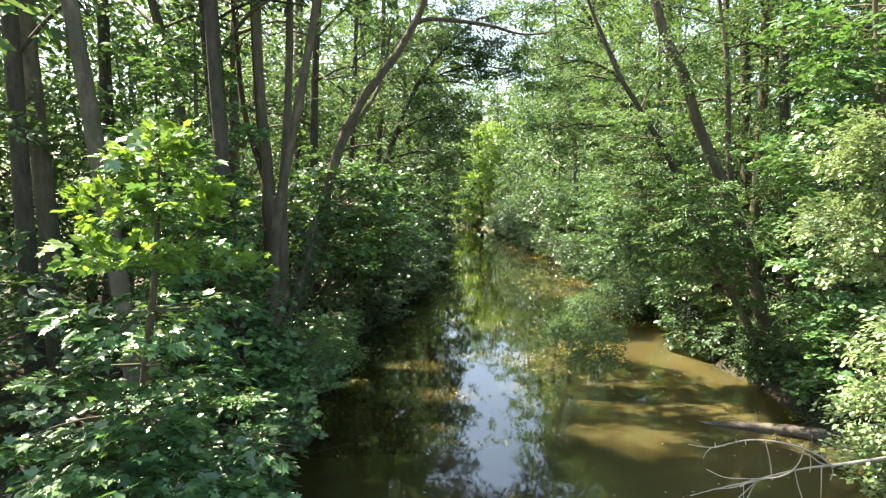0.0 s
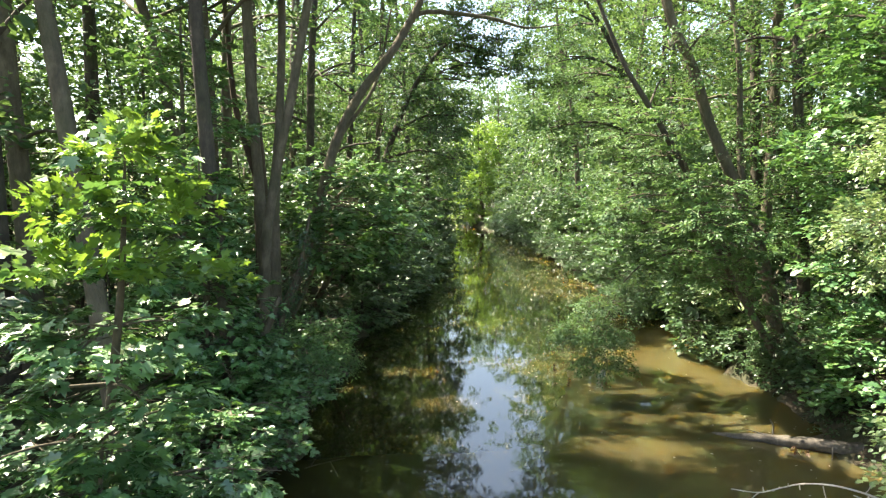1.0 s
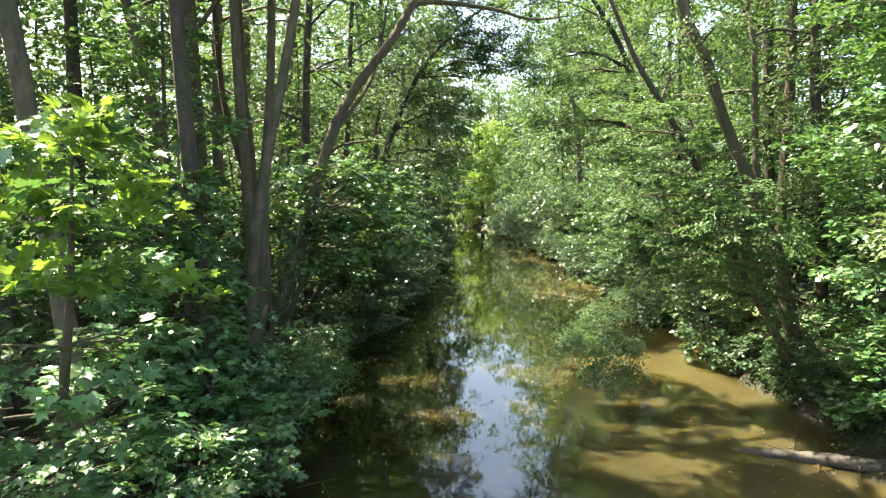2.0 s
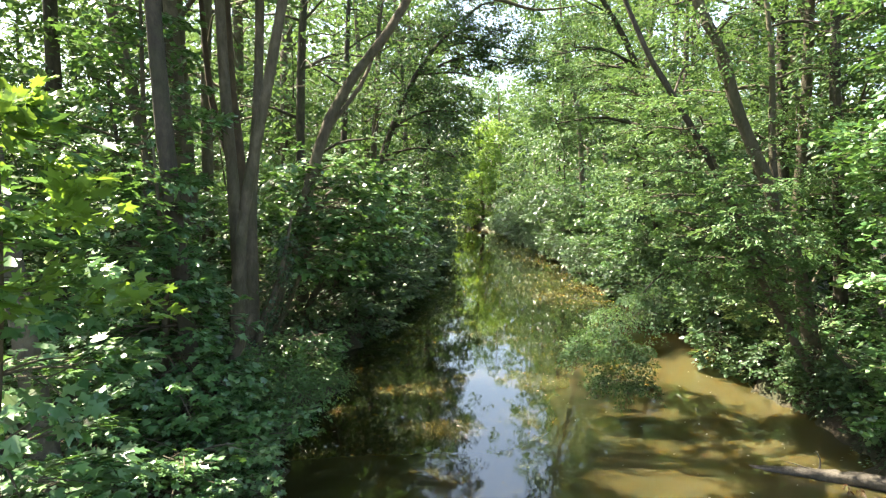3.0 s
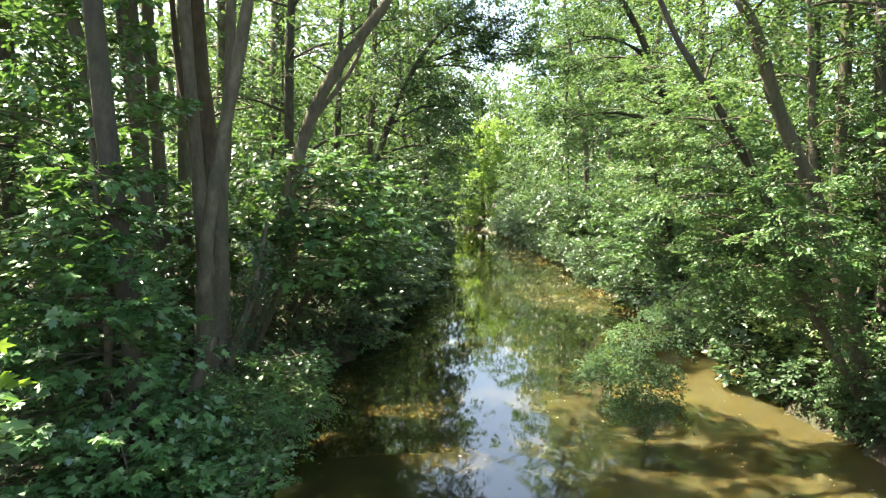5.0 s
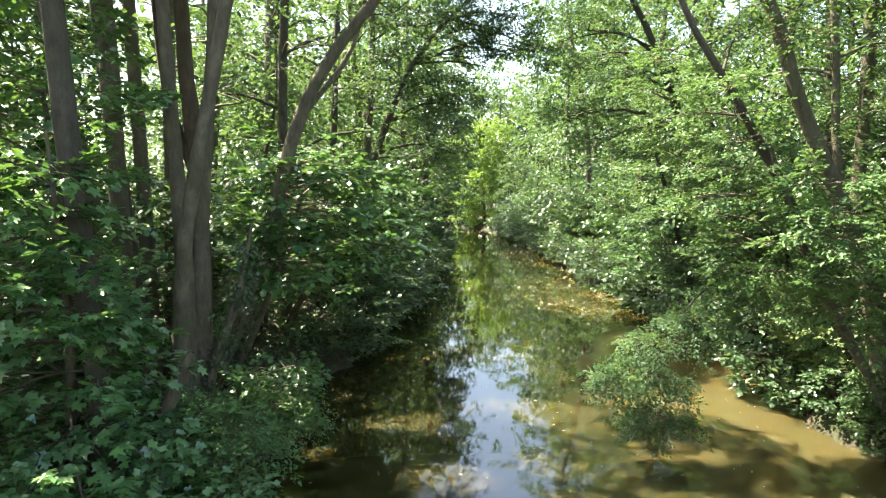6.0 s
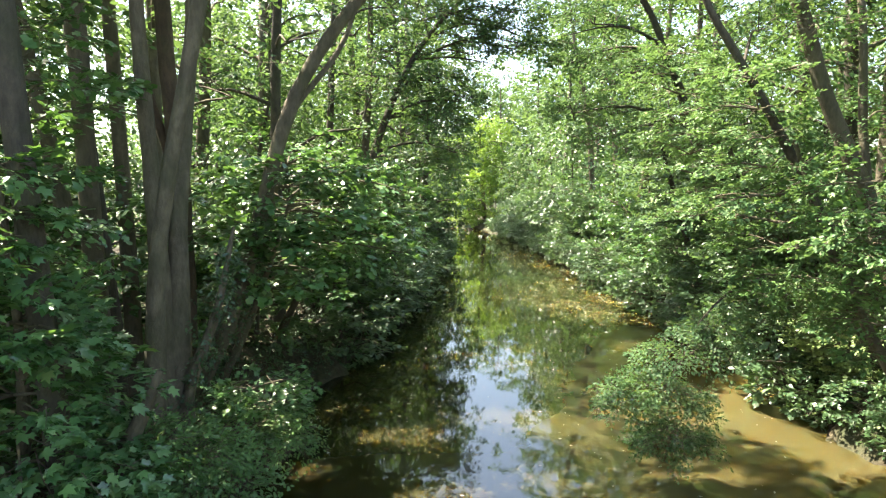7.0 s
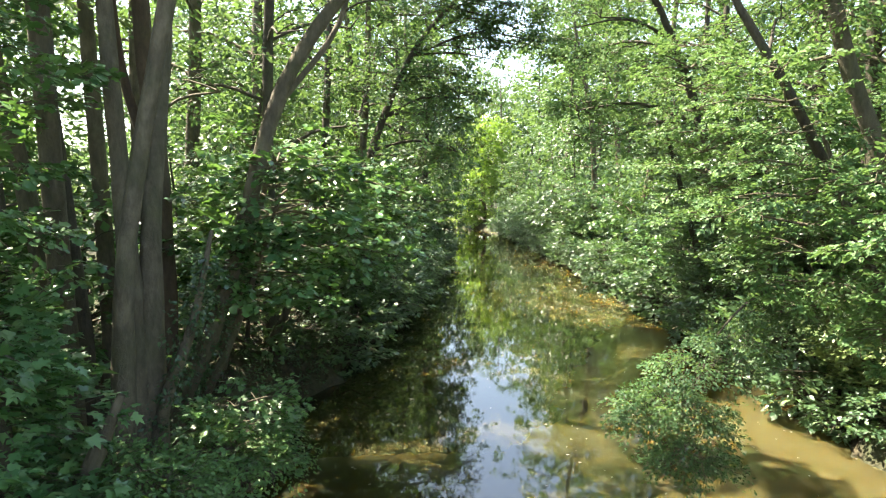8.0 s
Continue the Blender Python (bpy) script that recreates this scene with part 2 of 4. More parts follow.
# boughs that stand in full sun: x, y, z, radius of the opening
BEAMS = [(-2.4, 15.4, 5.0, 0.7), (-1.7, 16.0, 4.6, 0.6), (-2.9, 14.4, 5.0, 0.5), (-2.0, 19.4, 5.0, 0.8), (-3.9, 8.9, 4.1, 0.7), (-4.4, 9.0, 3.4, 0.5), (-3.3, 9.1, 2.9, 0.5), (-2.7, 5.6, 4.7, 0.7), (-2.6, 4.9, 2.8, 0.4), (-3.0, 5.9, 3.6, 0.5), (-2.5, 5.0, 2.1, 0.3), (-2.2, 5.3, 2.6, 0.3), (-3.1, 5.1, 2.6, 0.3), (-2.8, 4.7, 1.8, 0.3), (-2.3, 5.7, 3.2, 0.3), (-3.0, 6.4, 2.4, 0.3), (-2.6, 9.3, 3.0, 0.3), (-2.8, 8.6, 1.6, 0.6), (-2.5, 9.2, 1.5, 0.4), (-2.8, 10.0, 1.9, 0.3), (-2.5, 12.9, 2.0, 0.3), (7.5, 15.5, 3.0, 0.8), (5.4, 12.2, 4.8, 0.8), (5.6, 13.6, 3.4, 0.8), (6.0, 11.0, 2.6, 0.6), (-3.5, 5.6, 3.4, 0.4), (-3.1, 9.4, 3.9, 0.5), (-2.9, 9.4, 2.3, 0.35), (-3.6, 9.7, 4.6, 0.5), (-2.9, 13.5, 4.6, 0.5), (-2.8, 16.0, 5.2, 0.8), (-2.2, 17.4, 4.2, 0.5), (-1.6, 19.6, 3.8, 0.5),
         (4.4, 6.0, 4.6, 1.1), (4.3, 5.0, 2.6, 0.9), (5.8, 9.6, 3.0, 0.5), (5.6, 8.4, 7.0, 1.0), (7.0, 16.7, 1.8, 0.9), (6.3, 15.0, 1.9, 0.8), (6.6, 14.2, 1.4, 0.6), (6.9, 16.2, 1.6, 0.9), (6.7, 16.4, 2.4, 0.7), (4.6, 13.3, 5.4, 0.6), (4.2, 12.0, 5.8, 0.5), (3.5, 13.9, 1.6, 0.9), (6.2, 21.0, 4.5, 1.0), (6.5, 26.0, 4.5, 1.2),
         (7.0, 33.0, 5.0, 2.0), (7.4, 40.0, 5.0, 2.5), (7.4, 48.0, 5.0, 3.0), (-4.0, 16.0, 8.0, 1.2), (-3.4, 24.0, 8.0, 1.5),
         (-2.3, 4.6, 2.3, 0.5), (-2.7, 5.2, 1.6, 0.5), (-2.1, 5.7, 2.7, 0.5), (-1.9, 5.0, 1.8, 0.5), (-3.2, 5.0, 3.4, 0.4),
         (-2.7, 11.0, 1.8, 0.5), (-2.5, 11.6, 1.4, 0.4),
         (-3.3, 9.5, 5.2, 0.6), (-3.9, 9.4, 4.2, 0.6), (-3.2, 9.2, 3.4, 0.5), (-2.5, 8.7, 1.9, 0.5), (-3.7, 5.5, 2.6, 0.5),
         (-2.2, 8.3, 3.9, 0.5), (-2.6, 8.8, 3.6, 0.6), (-2.1, 9.0, 2.8, 0.5), (-2.4, 7.9, 3.2, 0.5), (4.4, 12.4, 5.0, 1.0), (4.4, 13.3, 4.0, 0.9), (5.0, 13.0, 3.4, 0.8), (5.4, 20.0, 5.4, 1.2)]


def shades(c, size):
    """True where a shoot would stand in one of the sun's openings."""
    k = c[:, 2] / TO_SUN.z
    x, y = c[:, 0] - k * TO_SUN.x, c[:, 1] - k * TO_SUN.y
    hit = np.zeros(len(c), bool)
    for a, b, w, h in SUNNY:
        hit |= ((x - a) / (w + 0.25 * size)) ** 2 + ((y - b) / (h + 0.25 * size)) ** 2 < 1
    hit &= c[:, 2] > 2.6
    for a, b, z, w in BEAMS:
        k = (c - np.array([a, b, z])) @ np.array(TO_SUN)
        off = np.linalg.norm(c - np.array([a, b, z]) - k[:, None] * np.array(TO_SUN), axis=1)
        hit |= (k > 1.2) & (off < w + 0.25 * size)
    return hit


def lump_shoots(r, centre, radius, count, hub=None, inner=0.45):
    """Roots and directions of shoots in one clump of the crown; hub: the stem that they grow away from."""
    d = unit(r.normal(0, 1, (count, 3)))
    d[:, 2] = np.where(d[:, 2] < -0.3, -d[:, 2] * 0.6, d[:, 2])
    rad = (inner + (1 - inner) * r.random(count)) ** 0.7
    c = np.array(centre) + d * rad[:, None] * np.array(radius)
    out = d * np.array([1, 1, 0.35])
    if hub is not None:
        away = c - np.array(hub)
        away[:, 2] *= 0.2
        out = out + 0.9 * unit(away)
    return c, out + r.normal(0, 0.25, (count, 3))


def plant(name, label, category, stems, lumps, leaf, material, bark, shoot=0.6, leaves=26, length=0.11, seed=1, hub=None, twigs=True, at=(0, 0, 0), cut=True, droop=0.25, group="", limbs=(), coarse=(), boughs=(), calm=0.42, single=None, fresh=(), gaps=False):
    """A tree or shrub: stems and limbs as tapered curves, lumps (centre, radii, shoots) of foliage carried by thin limbs."""
    r = np.random.default_rng(seed)
    root = tagged(new(name), label, category, group)
    root.location = at
    off = np.array(at, float)
    for i, s in enumerate(stems):
        g = Geo()
        tube(g, [(*(np.array(q[:3]) - off), q[3]) for q in s], 10, 5, 0.09, seed + i)
        part("trunk", g, bark, root)
    for i, s in enumerate(limbs):
        g = Geo()
        tube(g, [(*(np.array(q[:3]) - off), q[3]) for q in s], 7, 4, 0.06, seed + i)
        part("limb", g, bark, root)
    crown, tw = Geo(), Geo()
    blades = [] if single else None
    if fresh:
        tips = Geo()
        for c, rad, n in fresh:
            ctr, ax = lump_shoots(r, c, rad, n)
            sprays(tips, ctr - off, ax + np.array([0, 0, 0.5]), 0.3 * r.uniform(0.7, 1.2, n), 10, 0.85 * length, leaf, r, calm=0.35)
        tagged(part("fresh_leaves", tips, M_FRESH, root, "yellow-green young leaves at the tip"), kind="stuff")
    for c, rad, n in coarse:
        ctr, ax = lump_shoots(r, c, rad, n, hub)
        size = 1.5 * shoot * r.uniform(0.65, 1.3, n)
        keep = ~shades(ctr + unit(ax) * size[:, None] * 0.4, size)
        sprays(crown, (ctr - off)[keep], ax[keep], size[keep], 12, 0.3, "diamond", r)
    for foot, tip, n in boughs:
        # a broad, layered bough: side shoots fan out to both sides of a rising limb
        foot, tip = np.array(foot, float), np.array(tip, float)
        ln = np.linalg.norm(tip - foot)
        u = r.uniform(0.25, 1.0, n) ** 0.8
        bow = np.array([0, 0, 0.07 * ln])
        way = unit(tip - foot)
        cross = unit(np.array([-way[1], way[0], 0.0]))
        aside = r.normal(0, 0.2, n) * ln * (0.5 + u)
        ctr = foot + (tip - foot) * u[:, None] + bow * (4 * u * (1 - u))[:, None] + cross * aside[:, None] + np.array([0, 0, 1.0]) * r.normal(0, 0.06, (n, 1))
        ax = way[None] * r.uniform(0.15, 1.0, (n, 1)) + cross[None] * (np.sign(aside) * r.uniform(0.1, 0.8, n))[:, None] + r.normal(0, 0.16, (n, 3))
        size = shoot * (1.15 - 0.5 * u) * r.uniform(0.75, 1.25, n)
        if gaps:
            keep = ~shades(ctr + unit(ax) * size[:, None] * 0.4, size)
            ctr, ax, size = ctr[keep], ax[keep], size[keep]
        sprays(crown, ctr - off, ax, size, leaves, length, leaf, r, flat=0.12, droop=0.12, twigs=tw if twigs else None, calm=calm, hang=0.14, apart=blades if blades is not None and len(blades) < 300 else None)
        if twigs or n % 2:
            tube(tw, [(*(foot - off), 0.014 * ln + 0.004), (*(0.5 * (foot + tip) + bow - off), 0.009 * ln + 0.003), (*(tip - off), 0.003)], 5 if twigs else 3, 3 if twigs else 2)
    for c, rad, n in lumps:
        ctr, ax = lump_shoots(r, c, rad, n, hub)
        size = shoot * r.uniform(0.65, 1.3, n)
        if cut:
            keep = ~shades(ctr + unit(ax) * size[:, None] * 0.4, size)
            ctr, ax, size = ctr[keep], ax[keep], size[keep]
        sprays(crown, ctr - off, ax, size, leaves, length, leaf, r, droop=droop, twigs=tw if twigs else None, calm=calm, apart=blades if blades is not None and len(blades) < 300 else None)
        # bearing branch from the nearest stem
        if stems:
            pts = np.concatenate([spline(s, 4) for s in stems])
            low = pts[pts[:, 2] < c[2] + (0.3 if droop < 0.4 else 3)]
            low = low if len(low) else pts
            q = low[np.argmin(np.linalg.norm((low[:, :3] - np.array(c)) * [1, 1, 0.7], axis=1))]
            mid = 0.5 * (q[:3] + np.array(c)) + np.array([0, 0, 0.12 * np.linalg.norm(q[:3] - np.array(c))])
            rr = min(0.45 * q[3], 0.018 * np.linalg.norm(q[:3] - np.array(c)) + 0.012)
            tube(tw, [(*(q[:3] - off), rr), (*(mid - off), rr * 0.75), (*(np.array(c) - off), rr * 0.4)], 4, 2 + bool(twigs))
            for k in r.integers(0, max(len(ctr), 1), min(2 if twigs else 1, len(ctr))):
                tube(tw, [(*(np.array(c) - off), rr * 0.45), (*(0.5 * (np.array(c) + ctr[k]) + [0, 0, 0.1] - off), rr * 0.35), (*(ctr[k] - off), rr * 0.2)], 4, 2)
    if blades:
        g = Geo()
        g.add(*leaf_shape(leaf))
        me = g.mesh("leaf", single)
        for p, wd, tp, nm, ln in blades[:300]:
            ob = new("leaf", me)
            ob.parent = root
            m = Matrix.Identity(4)
            for a, col in enumerate((wd * ln, tp * ln, nm * ln, p)):
                for q in range(3):
                    m[q][a] = float(col[q])
            ob.matrix_basis = m
    tagged(part("crown", crown, material, root), kind="stuff")
    if tw.n:
        tagged(part("branchwork", tw, bark, root), kind="stuff")
    return root


# ---- ground and water ----
LEFT = [(-60, -3.4), (0, -2.95), (10, -2.85), (14, -2.85), (17, -2.95), (21, -2.75), (26, -1.7), (36, -0.95), (44, -0.5), (64, 0.5), (76, 0.2), (86, -3.0), (100, -14.0), (150, -60.0)]
RIGHT = [(-60, 7.4), (0, 7.1), (9, 7.1), (14, 7.35), (18, 7.7), (24, 8.1), (36, 7.7), (50, 7.8), (66, 6.9), (78, 6.0), (88, 3.4), (96, -1.5), (110, -15.0), (150, -53.0)]


def edge(table, y):
    return np.interp(y, [a for a, _ in table], [b for _, b in table])


def ground_z(x, y):
    """Height of the land: a channel with steep earth banks in a gently uneven wood."""
    wob = 0.22 * np.sin(y * 1.3) + 0.14 * np.sin(y * 2.9 + 1) + 0.08 * np.sin(y * 6.1)
    d = np.maximum(edge(LEFT, y) + wob - x, x - edge(RIGHT, y) + 0.8 * wob)
    rise = 1.0 + 0.18 * np.sin(y * 0.5 + 0.4 * np.sign(x))
    u = np.clip(d / 1.25, -1, 1)
    bank = np.where(u > 0, rise * (u * u * (3 - 2 * u)) ** 0.8, 0.8 * u)
    far = np.clip(d - 1.2, 0, 60)
    return bank + 0.02 * far + np.clip(d, 0, 1) * (0.1 * np.sin(x * 1.7 + y * 0.9) + 0.07 * np.sin(x * 3.1 - y * 2.3)) + 0.015


gx = np.concatenate([[-2500, -800, -300, -120, -70, -45, -32, -24], np.arange(-18, -5, 0.5), np.arange(-5, -1, 0.14), np.arange(-1, 6.5, 0.5), np.arange(6.5, 9.8, 0.16), np.arange(10, 22, 0.6), [26, 34, 46, 70, 120, 300, 800, 2500]])
gy = np.concatenate([[-2500, -800, -300, -120, -70, -45, -30, -20], np.arange(-14, 6, 0.8), np.arange(6, 32, 0.2), np.arange(32, 60, 0.7), np.arange(60, 130, 1.8), [140, 170, 220, 300, 800, 2500]])
X, Y = np.meshgrid(gx, gy)
g = Geo()
nx = len(gx)
i, j = np.meshgrid(np.arange(len(gy) - 1), np.arange(nx - 1), indexing="ij")
lumpy = rng.normal(0, 0.035, X.shape) * ((X > -6) & (X < 11) & (Y > 5) & (Y < 33))
g.add(np.stack([X, Y, ground_z(X, Y) + lumpy], -1), np.stack([i * nx + j, i * nx + j + 1, (i + 1) * nx + j + 1, (i + 1) * nx + j], -1).reshape(-1, 4))
tagged(part("ground", g, M_SOIL), "dark woodland soil with steep earth banks along a creek", "ground", kind="structure")
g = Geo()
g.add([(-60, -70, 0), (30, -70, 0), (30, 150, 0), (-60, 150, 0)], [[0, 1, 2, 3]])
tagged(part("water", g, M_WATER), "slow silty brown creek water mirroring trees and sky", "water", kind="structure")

def whorls(foot, top, low, reach, per, step, seed, shoots=5, face=None, cone=False):
    """Boughs round a leaning stem, in a rounded or a conical crown; face: the side (x, y) to which they reach further."""
    r = np.random.default_rng(seed)
    foot, top = np.array(foot, float), np.array(top, float)
    out, z, k = [], low, 0
    while z < 0.97:
        p = foot + (top - foot) * z
        for q in range(per):
            a = k * 2.4 + r.normal(0, 0.25)
            k += 1
            d = np.array([math.cos(a), math.sin(a)])
            ln = reach * r.uniform(0.6, 1.1) * (1.12 * (1.08 - z) ** 1.15 if cone else 0.5 + 0.5 * math.sin(math.pi * min(1.0, 0.2 + 0.75 * z)))
            ln *= 1.0 if cone else r.uniform(0.7, 1.15)
            if face is not None:
                ln *= 1 + 0.45 * float(d @ np.array(face))
            tip = p + np.array([*(d * ln), (r.uniform(-0.18, 0.12) if cone else r.uniform(-0.2, 0.35)) * ln])
            out.append((p, tip, max(3, int(shoots * ln + 2))))
        z += step
    return out


# ---- left bank: near things ----
G = "trees along the creek"
plant("young_maple", "young maple sapling with layered bright green leaves", "tree",
      [[(-3.3, 5.9, 0.6, 0.055), (-3.05, 5.75, 2.2, 0.045), (-2.75, 5.6, 3.8, 0.03), (-2.6, 5.5, 5.0, 0.008)], [(-3.3, 5.8, 0.6, 0.045), (-2.8, 5.1, 1.6, 0.03), (-2.5, 4.8, 2.8, 0.01)]],
      [((-2.62, 5.5, 4.9), (0.12, 0.12, 0.2), 10)], "maple", M_MAPLE, M_BARK, shoot=0.46, leaves=15, length=0.122, seed=11, cut=False, calm=0.2, single=M_MAPLE_ONE, fresh=[((-2.62, 5.5, 4.85), (0.22, 0.22, 0.3), 26), ((-2.35, 5.45, 4.45), (0.3, 0.3, 0.15), 16), ((-2.95, 5.4, 4.4), (0.3, 0.3, 0.15), 16), ((-2.7, 5.2, 4.0), (0.5, 0.3, 0.15), 18), ((-2.1, 5.3, 3.9), (0.3, 0.3, 0.12), 10)],
      boughs=whorls((-3.2, 5.85, 1.0), (-2.6, 5.5, 5.1), 0.1, 1.4, 5, 0.125, 31, 6, (0.3, -0.5), True) + whorls((-3.0, 5.35, 1.0), (-2.5, 4.8, 2.9), 0.1, 1.15, 6, 0.2, 32, 11, (0.6, -0.3), True))
plant("dense_maple", "dense young maple with broad dark green leaves", "tree",
      [[(-4.1, 10.2, 1.0, 0.07), (-3.8, 10.0, 3, 0.05), (-3.75, 9.75, 5.2, 0.015)], [(-4.0, 10.0, 1.0, 0.05), (-3.4, 9.9, 1.9, 0.02)]],
      [], "maple", M_MAPLE, M_BARK, shoot=0.48, leaves=14, length=0.125, seed=12, cut=False, calm=0.22, single=M_MAPLE_ONE,
      boughs=whorls((-3.95, 10.1, 1.4), (-3.75, 9.75, 5.1), 0.02, 1.4, 5, 0.09, 33, 9, (-0.2, -0.6), True) + whorls((-3.9, 10.0, 1.0), (-3.3, 9.8, 2.4), 0.2, 1.1, 4, 0.2, 34, 9, (0.6, -0.3)))
plant("shaded_maple", "shaded young maple standing back from the bank", "tree",
      [[(-4.8, 11.5, 1.1, 0.07), (-4.75, 11.5, 4, 0.055), (-4.65, 11.4, 7.7, 0.02)]], [], "maple_far", M_MAPLE, M_BARK, shoot=0.48, leaves=16, length=0.105, seed=17, cut=False, calm=0.3,
      boughs=whorls((-4.8, 11.5, 1.6), (-4.65, 11.3, 8.0), 0.1, 1.3, 4, 0.08, 35, 7, (0.0, -0.4)))
plant("bank_shrub", "leafy green shrub hanging over the earth bank", "shrub", [[(-3.3, 11.0, 0.9, 0.03), (-2.85, 10.9, 1.9, 0.012)], [(-3.2, 12.6, 0.9, 0.03), (-2.8, 12.6, 1.6, 0.012)]],
      [((-2.75, 10.9, 1.75), (0.55, 0.5, 0.35), 90), ((-2.55, 11.2, 1.3), (0.5, 0.6, 0.35), 80), ((-2.6, 12.4, 1.4), (0.5, 0.6, 0.35), 80), ((-2.4, 13.4, 0.95), (0.4, 0.7, 0.3), 60), ((-3.1, 10.6, 2.0), (0.4, 0.4, 0.3), 50)],
      "ovate", M_LIME, M_BARK, shoot=0.34, leaves=24, length=0.058, seed=13, cut=False)
plant("low_maple", "low maple shoots with broad leaves beside the trunks", "tree", [[(-3.3, 8.8, 0.7, 0.03), (-2.9, 8.5, 1.8, 0.012)], [(-3.2, 9.8, 0.8, 0.03), (-2.8, 9.6, 1.75, 0.012)], [(-3.1, 12.9, 0.8, 0.03), (-2.6, 12.9, 2.0, 0.012)]], [], "maple", M_MAPLE, M_BARK,
      shoot=0.42, leaves=16, length=0.095, seed=18, cut=False, calm=0.26, single=M_MAPLE_ONE, boughs=whorls((-3.2, 8.7, 0.8), (-2.9, 8.5, 1.9), 0.1, 0.95, 5, 0.22, 57, 9, (0.4, -0.2)) + whorls((-3.1, 9.8, 0.9), (-2.8, 9.6, 1.7), 0.1, 0.9, 4, 0.22, 43, 9, (0.4, -0.4)) + whorls((-3.0, 12.9, 0.9), (-2.6, 12.9, 2.2), 0.1, 0.9, 4, 0.22, 44, 9, (0.6, -0.2)))
plant("leaning_tree", "tall tree leaning over the creek with a long arching limb", "tree",
      [[(-4.3, 14.3, 0.9, 0.15), (-3.25, 14.0, 2.95, 0.125), (-2.5, 14.0, 5.5, 0.11), (-1.92, 14.1, 6.75, 0.1), (-1.13, 14.3, 7.85, 0.09), (-0.5, 14.6, 9.1, 0.075), (0.3, 15.2, 11.5, 0.04)]],
      [((-0.6, 15.4, 10.8), (1.4, 1.6, 0.7), 50), ((2.4, 15.4, 9.4), (1.2, 1.2, 0.4), 28), ((0.6, 15.2, 9.6), (0.9, 1.0, 0.3), 16)],
      # the coarse clumps are added above the view to shade water, log and right bank
      "ovate", M_WOODS, M_BARK, shoot=0.7, leaves=22, length=0.11, seed=14, group=G, coarse=[((0.4, 14.2, 11.3), (1.3, 1.3, 0.6), 60), ((0.8, 12.4, 11.0), (1.1, 1.1, 0.5), 45), ((-0.9, 15.8, 11.6), (1.4, 1.8, 0.7), 70), ((-2.2, 14.8, 12.0), (1.8, 2.0, 0.9), 70), ((-1.4, 17.8, 11.6), (1.4, 1.8, 0.7), 60), ((-1.9, 17.6, 14.0), (1.7, 1.9, 0.8), 110), ((-2.6, 20.0, 14.6), (1.8, 1.6, 0.8), 70)],
      limbs=[[(-0.85, 14.4, 8.4, 0.06), (-0.4, 14.7, 8.75, 0.055), (1.0, 15.0, 8.7, 0.045), (1.9, 15.1, 8.5, 0.03), (2.8, 15.2, 8.6, 0.012)], [(-2.3, 14, 5.9, 0.05), (-1.6, 14.8, 7.2, 0.04), (-1.3, 15.4, 9.0, 0.02)]])
plant("multi_stem_tree", "clump of tall grey trunks rising from one foot on the bank", "tree",
      [[(-3.5, 12.0, 0.8, 0.22), (-3.46, 12.0, 2.4, 0.16), (-3.5, 12.0, 4.2, 0.105), (-3.63, 12.05, 6.3, 0.088), (-3.7, 12.1, 8.4, 0.08), (-3.8, 12.1, 13, 0.076), (-3.8, 12, 18, 0.033)],
       [(-3.55, 11.6, 0.8, 0.18), (-3.4, 11.6, 2.4, 0.125), (-3.28, 11.5, 3.66, 0.094), (-3.12, 11.5, 4.7, 0.088), (-2.72, 11.5, 6.5, 0.08), (-2.4, 11.6, 8.3, 0.072), (-1.9, 12, 12, 0.054), (-1.7, 12, 15, 0.021)],
       [(-3.45, 12.0, 0.9, 0.109), (-3.17, 12.0, 2.2, 0.076), (-2.8, 12.0, 3.2, 0.049), (-2.6, 12.1, 4.2, 0.021)],
       [(-3.4, 12.1, 0.8, 0.2), (-3.34, 12.1, 2.4, 0.16), (-3.33, 12.2, 4.2, 0.11), (-3.27, 12.5, 5.9, 0.085), (-3.2, 12.6, 7.6, 0.075), (-3.0, 12.2, 11, 0.05)],
       [(-3.9, 10.3, 0.9, 0.119), (-3.1, 10.3, 2.1, 0.087), (-2.75, 10.4, 2.9, 0.033)]],
      [((-1.7, 12.6, 10.6), (1.4, 1.8, 0.7), 60), ((-3.6, 11.8, 9.0), (1.3, 1.3, 0.5), 25)],
      # coarse: the crown's top, then three unseen clumps added to shade the water
      "ovate", M_WOODS, M_BARK, shoot=0.7, leaves=22, length=0.11, seed=15, group=G, coarse=[((-4.0, 13.4, 17.0), (2.4, 2.4, 1.2), 36), ((-2.6, 11.2, 11.6), (1.6, 1.6, 0.7), 90), ((-3.6, 9.6, 12.5), (1.6, 1.6, 0.8), 90), ((-1.2, 10.8, 11.2), (1.2, 1.3, 0.6), 70)])
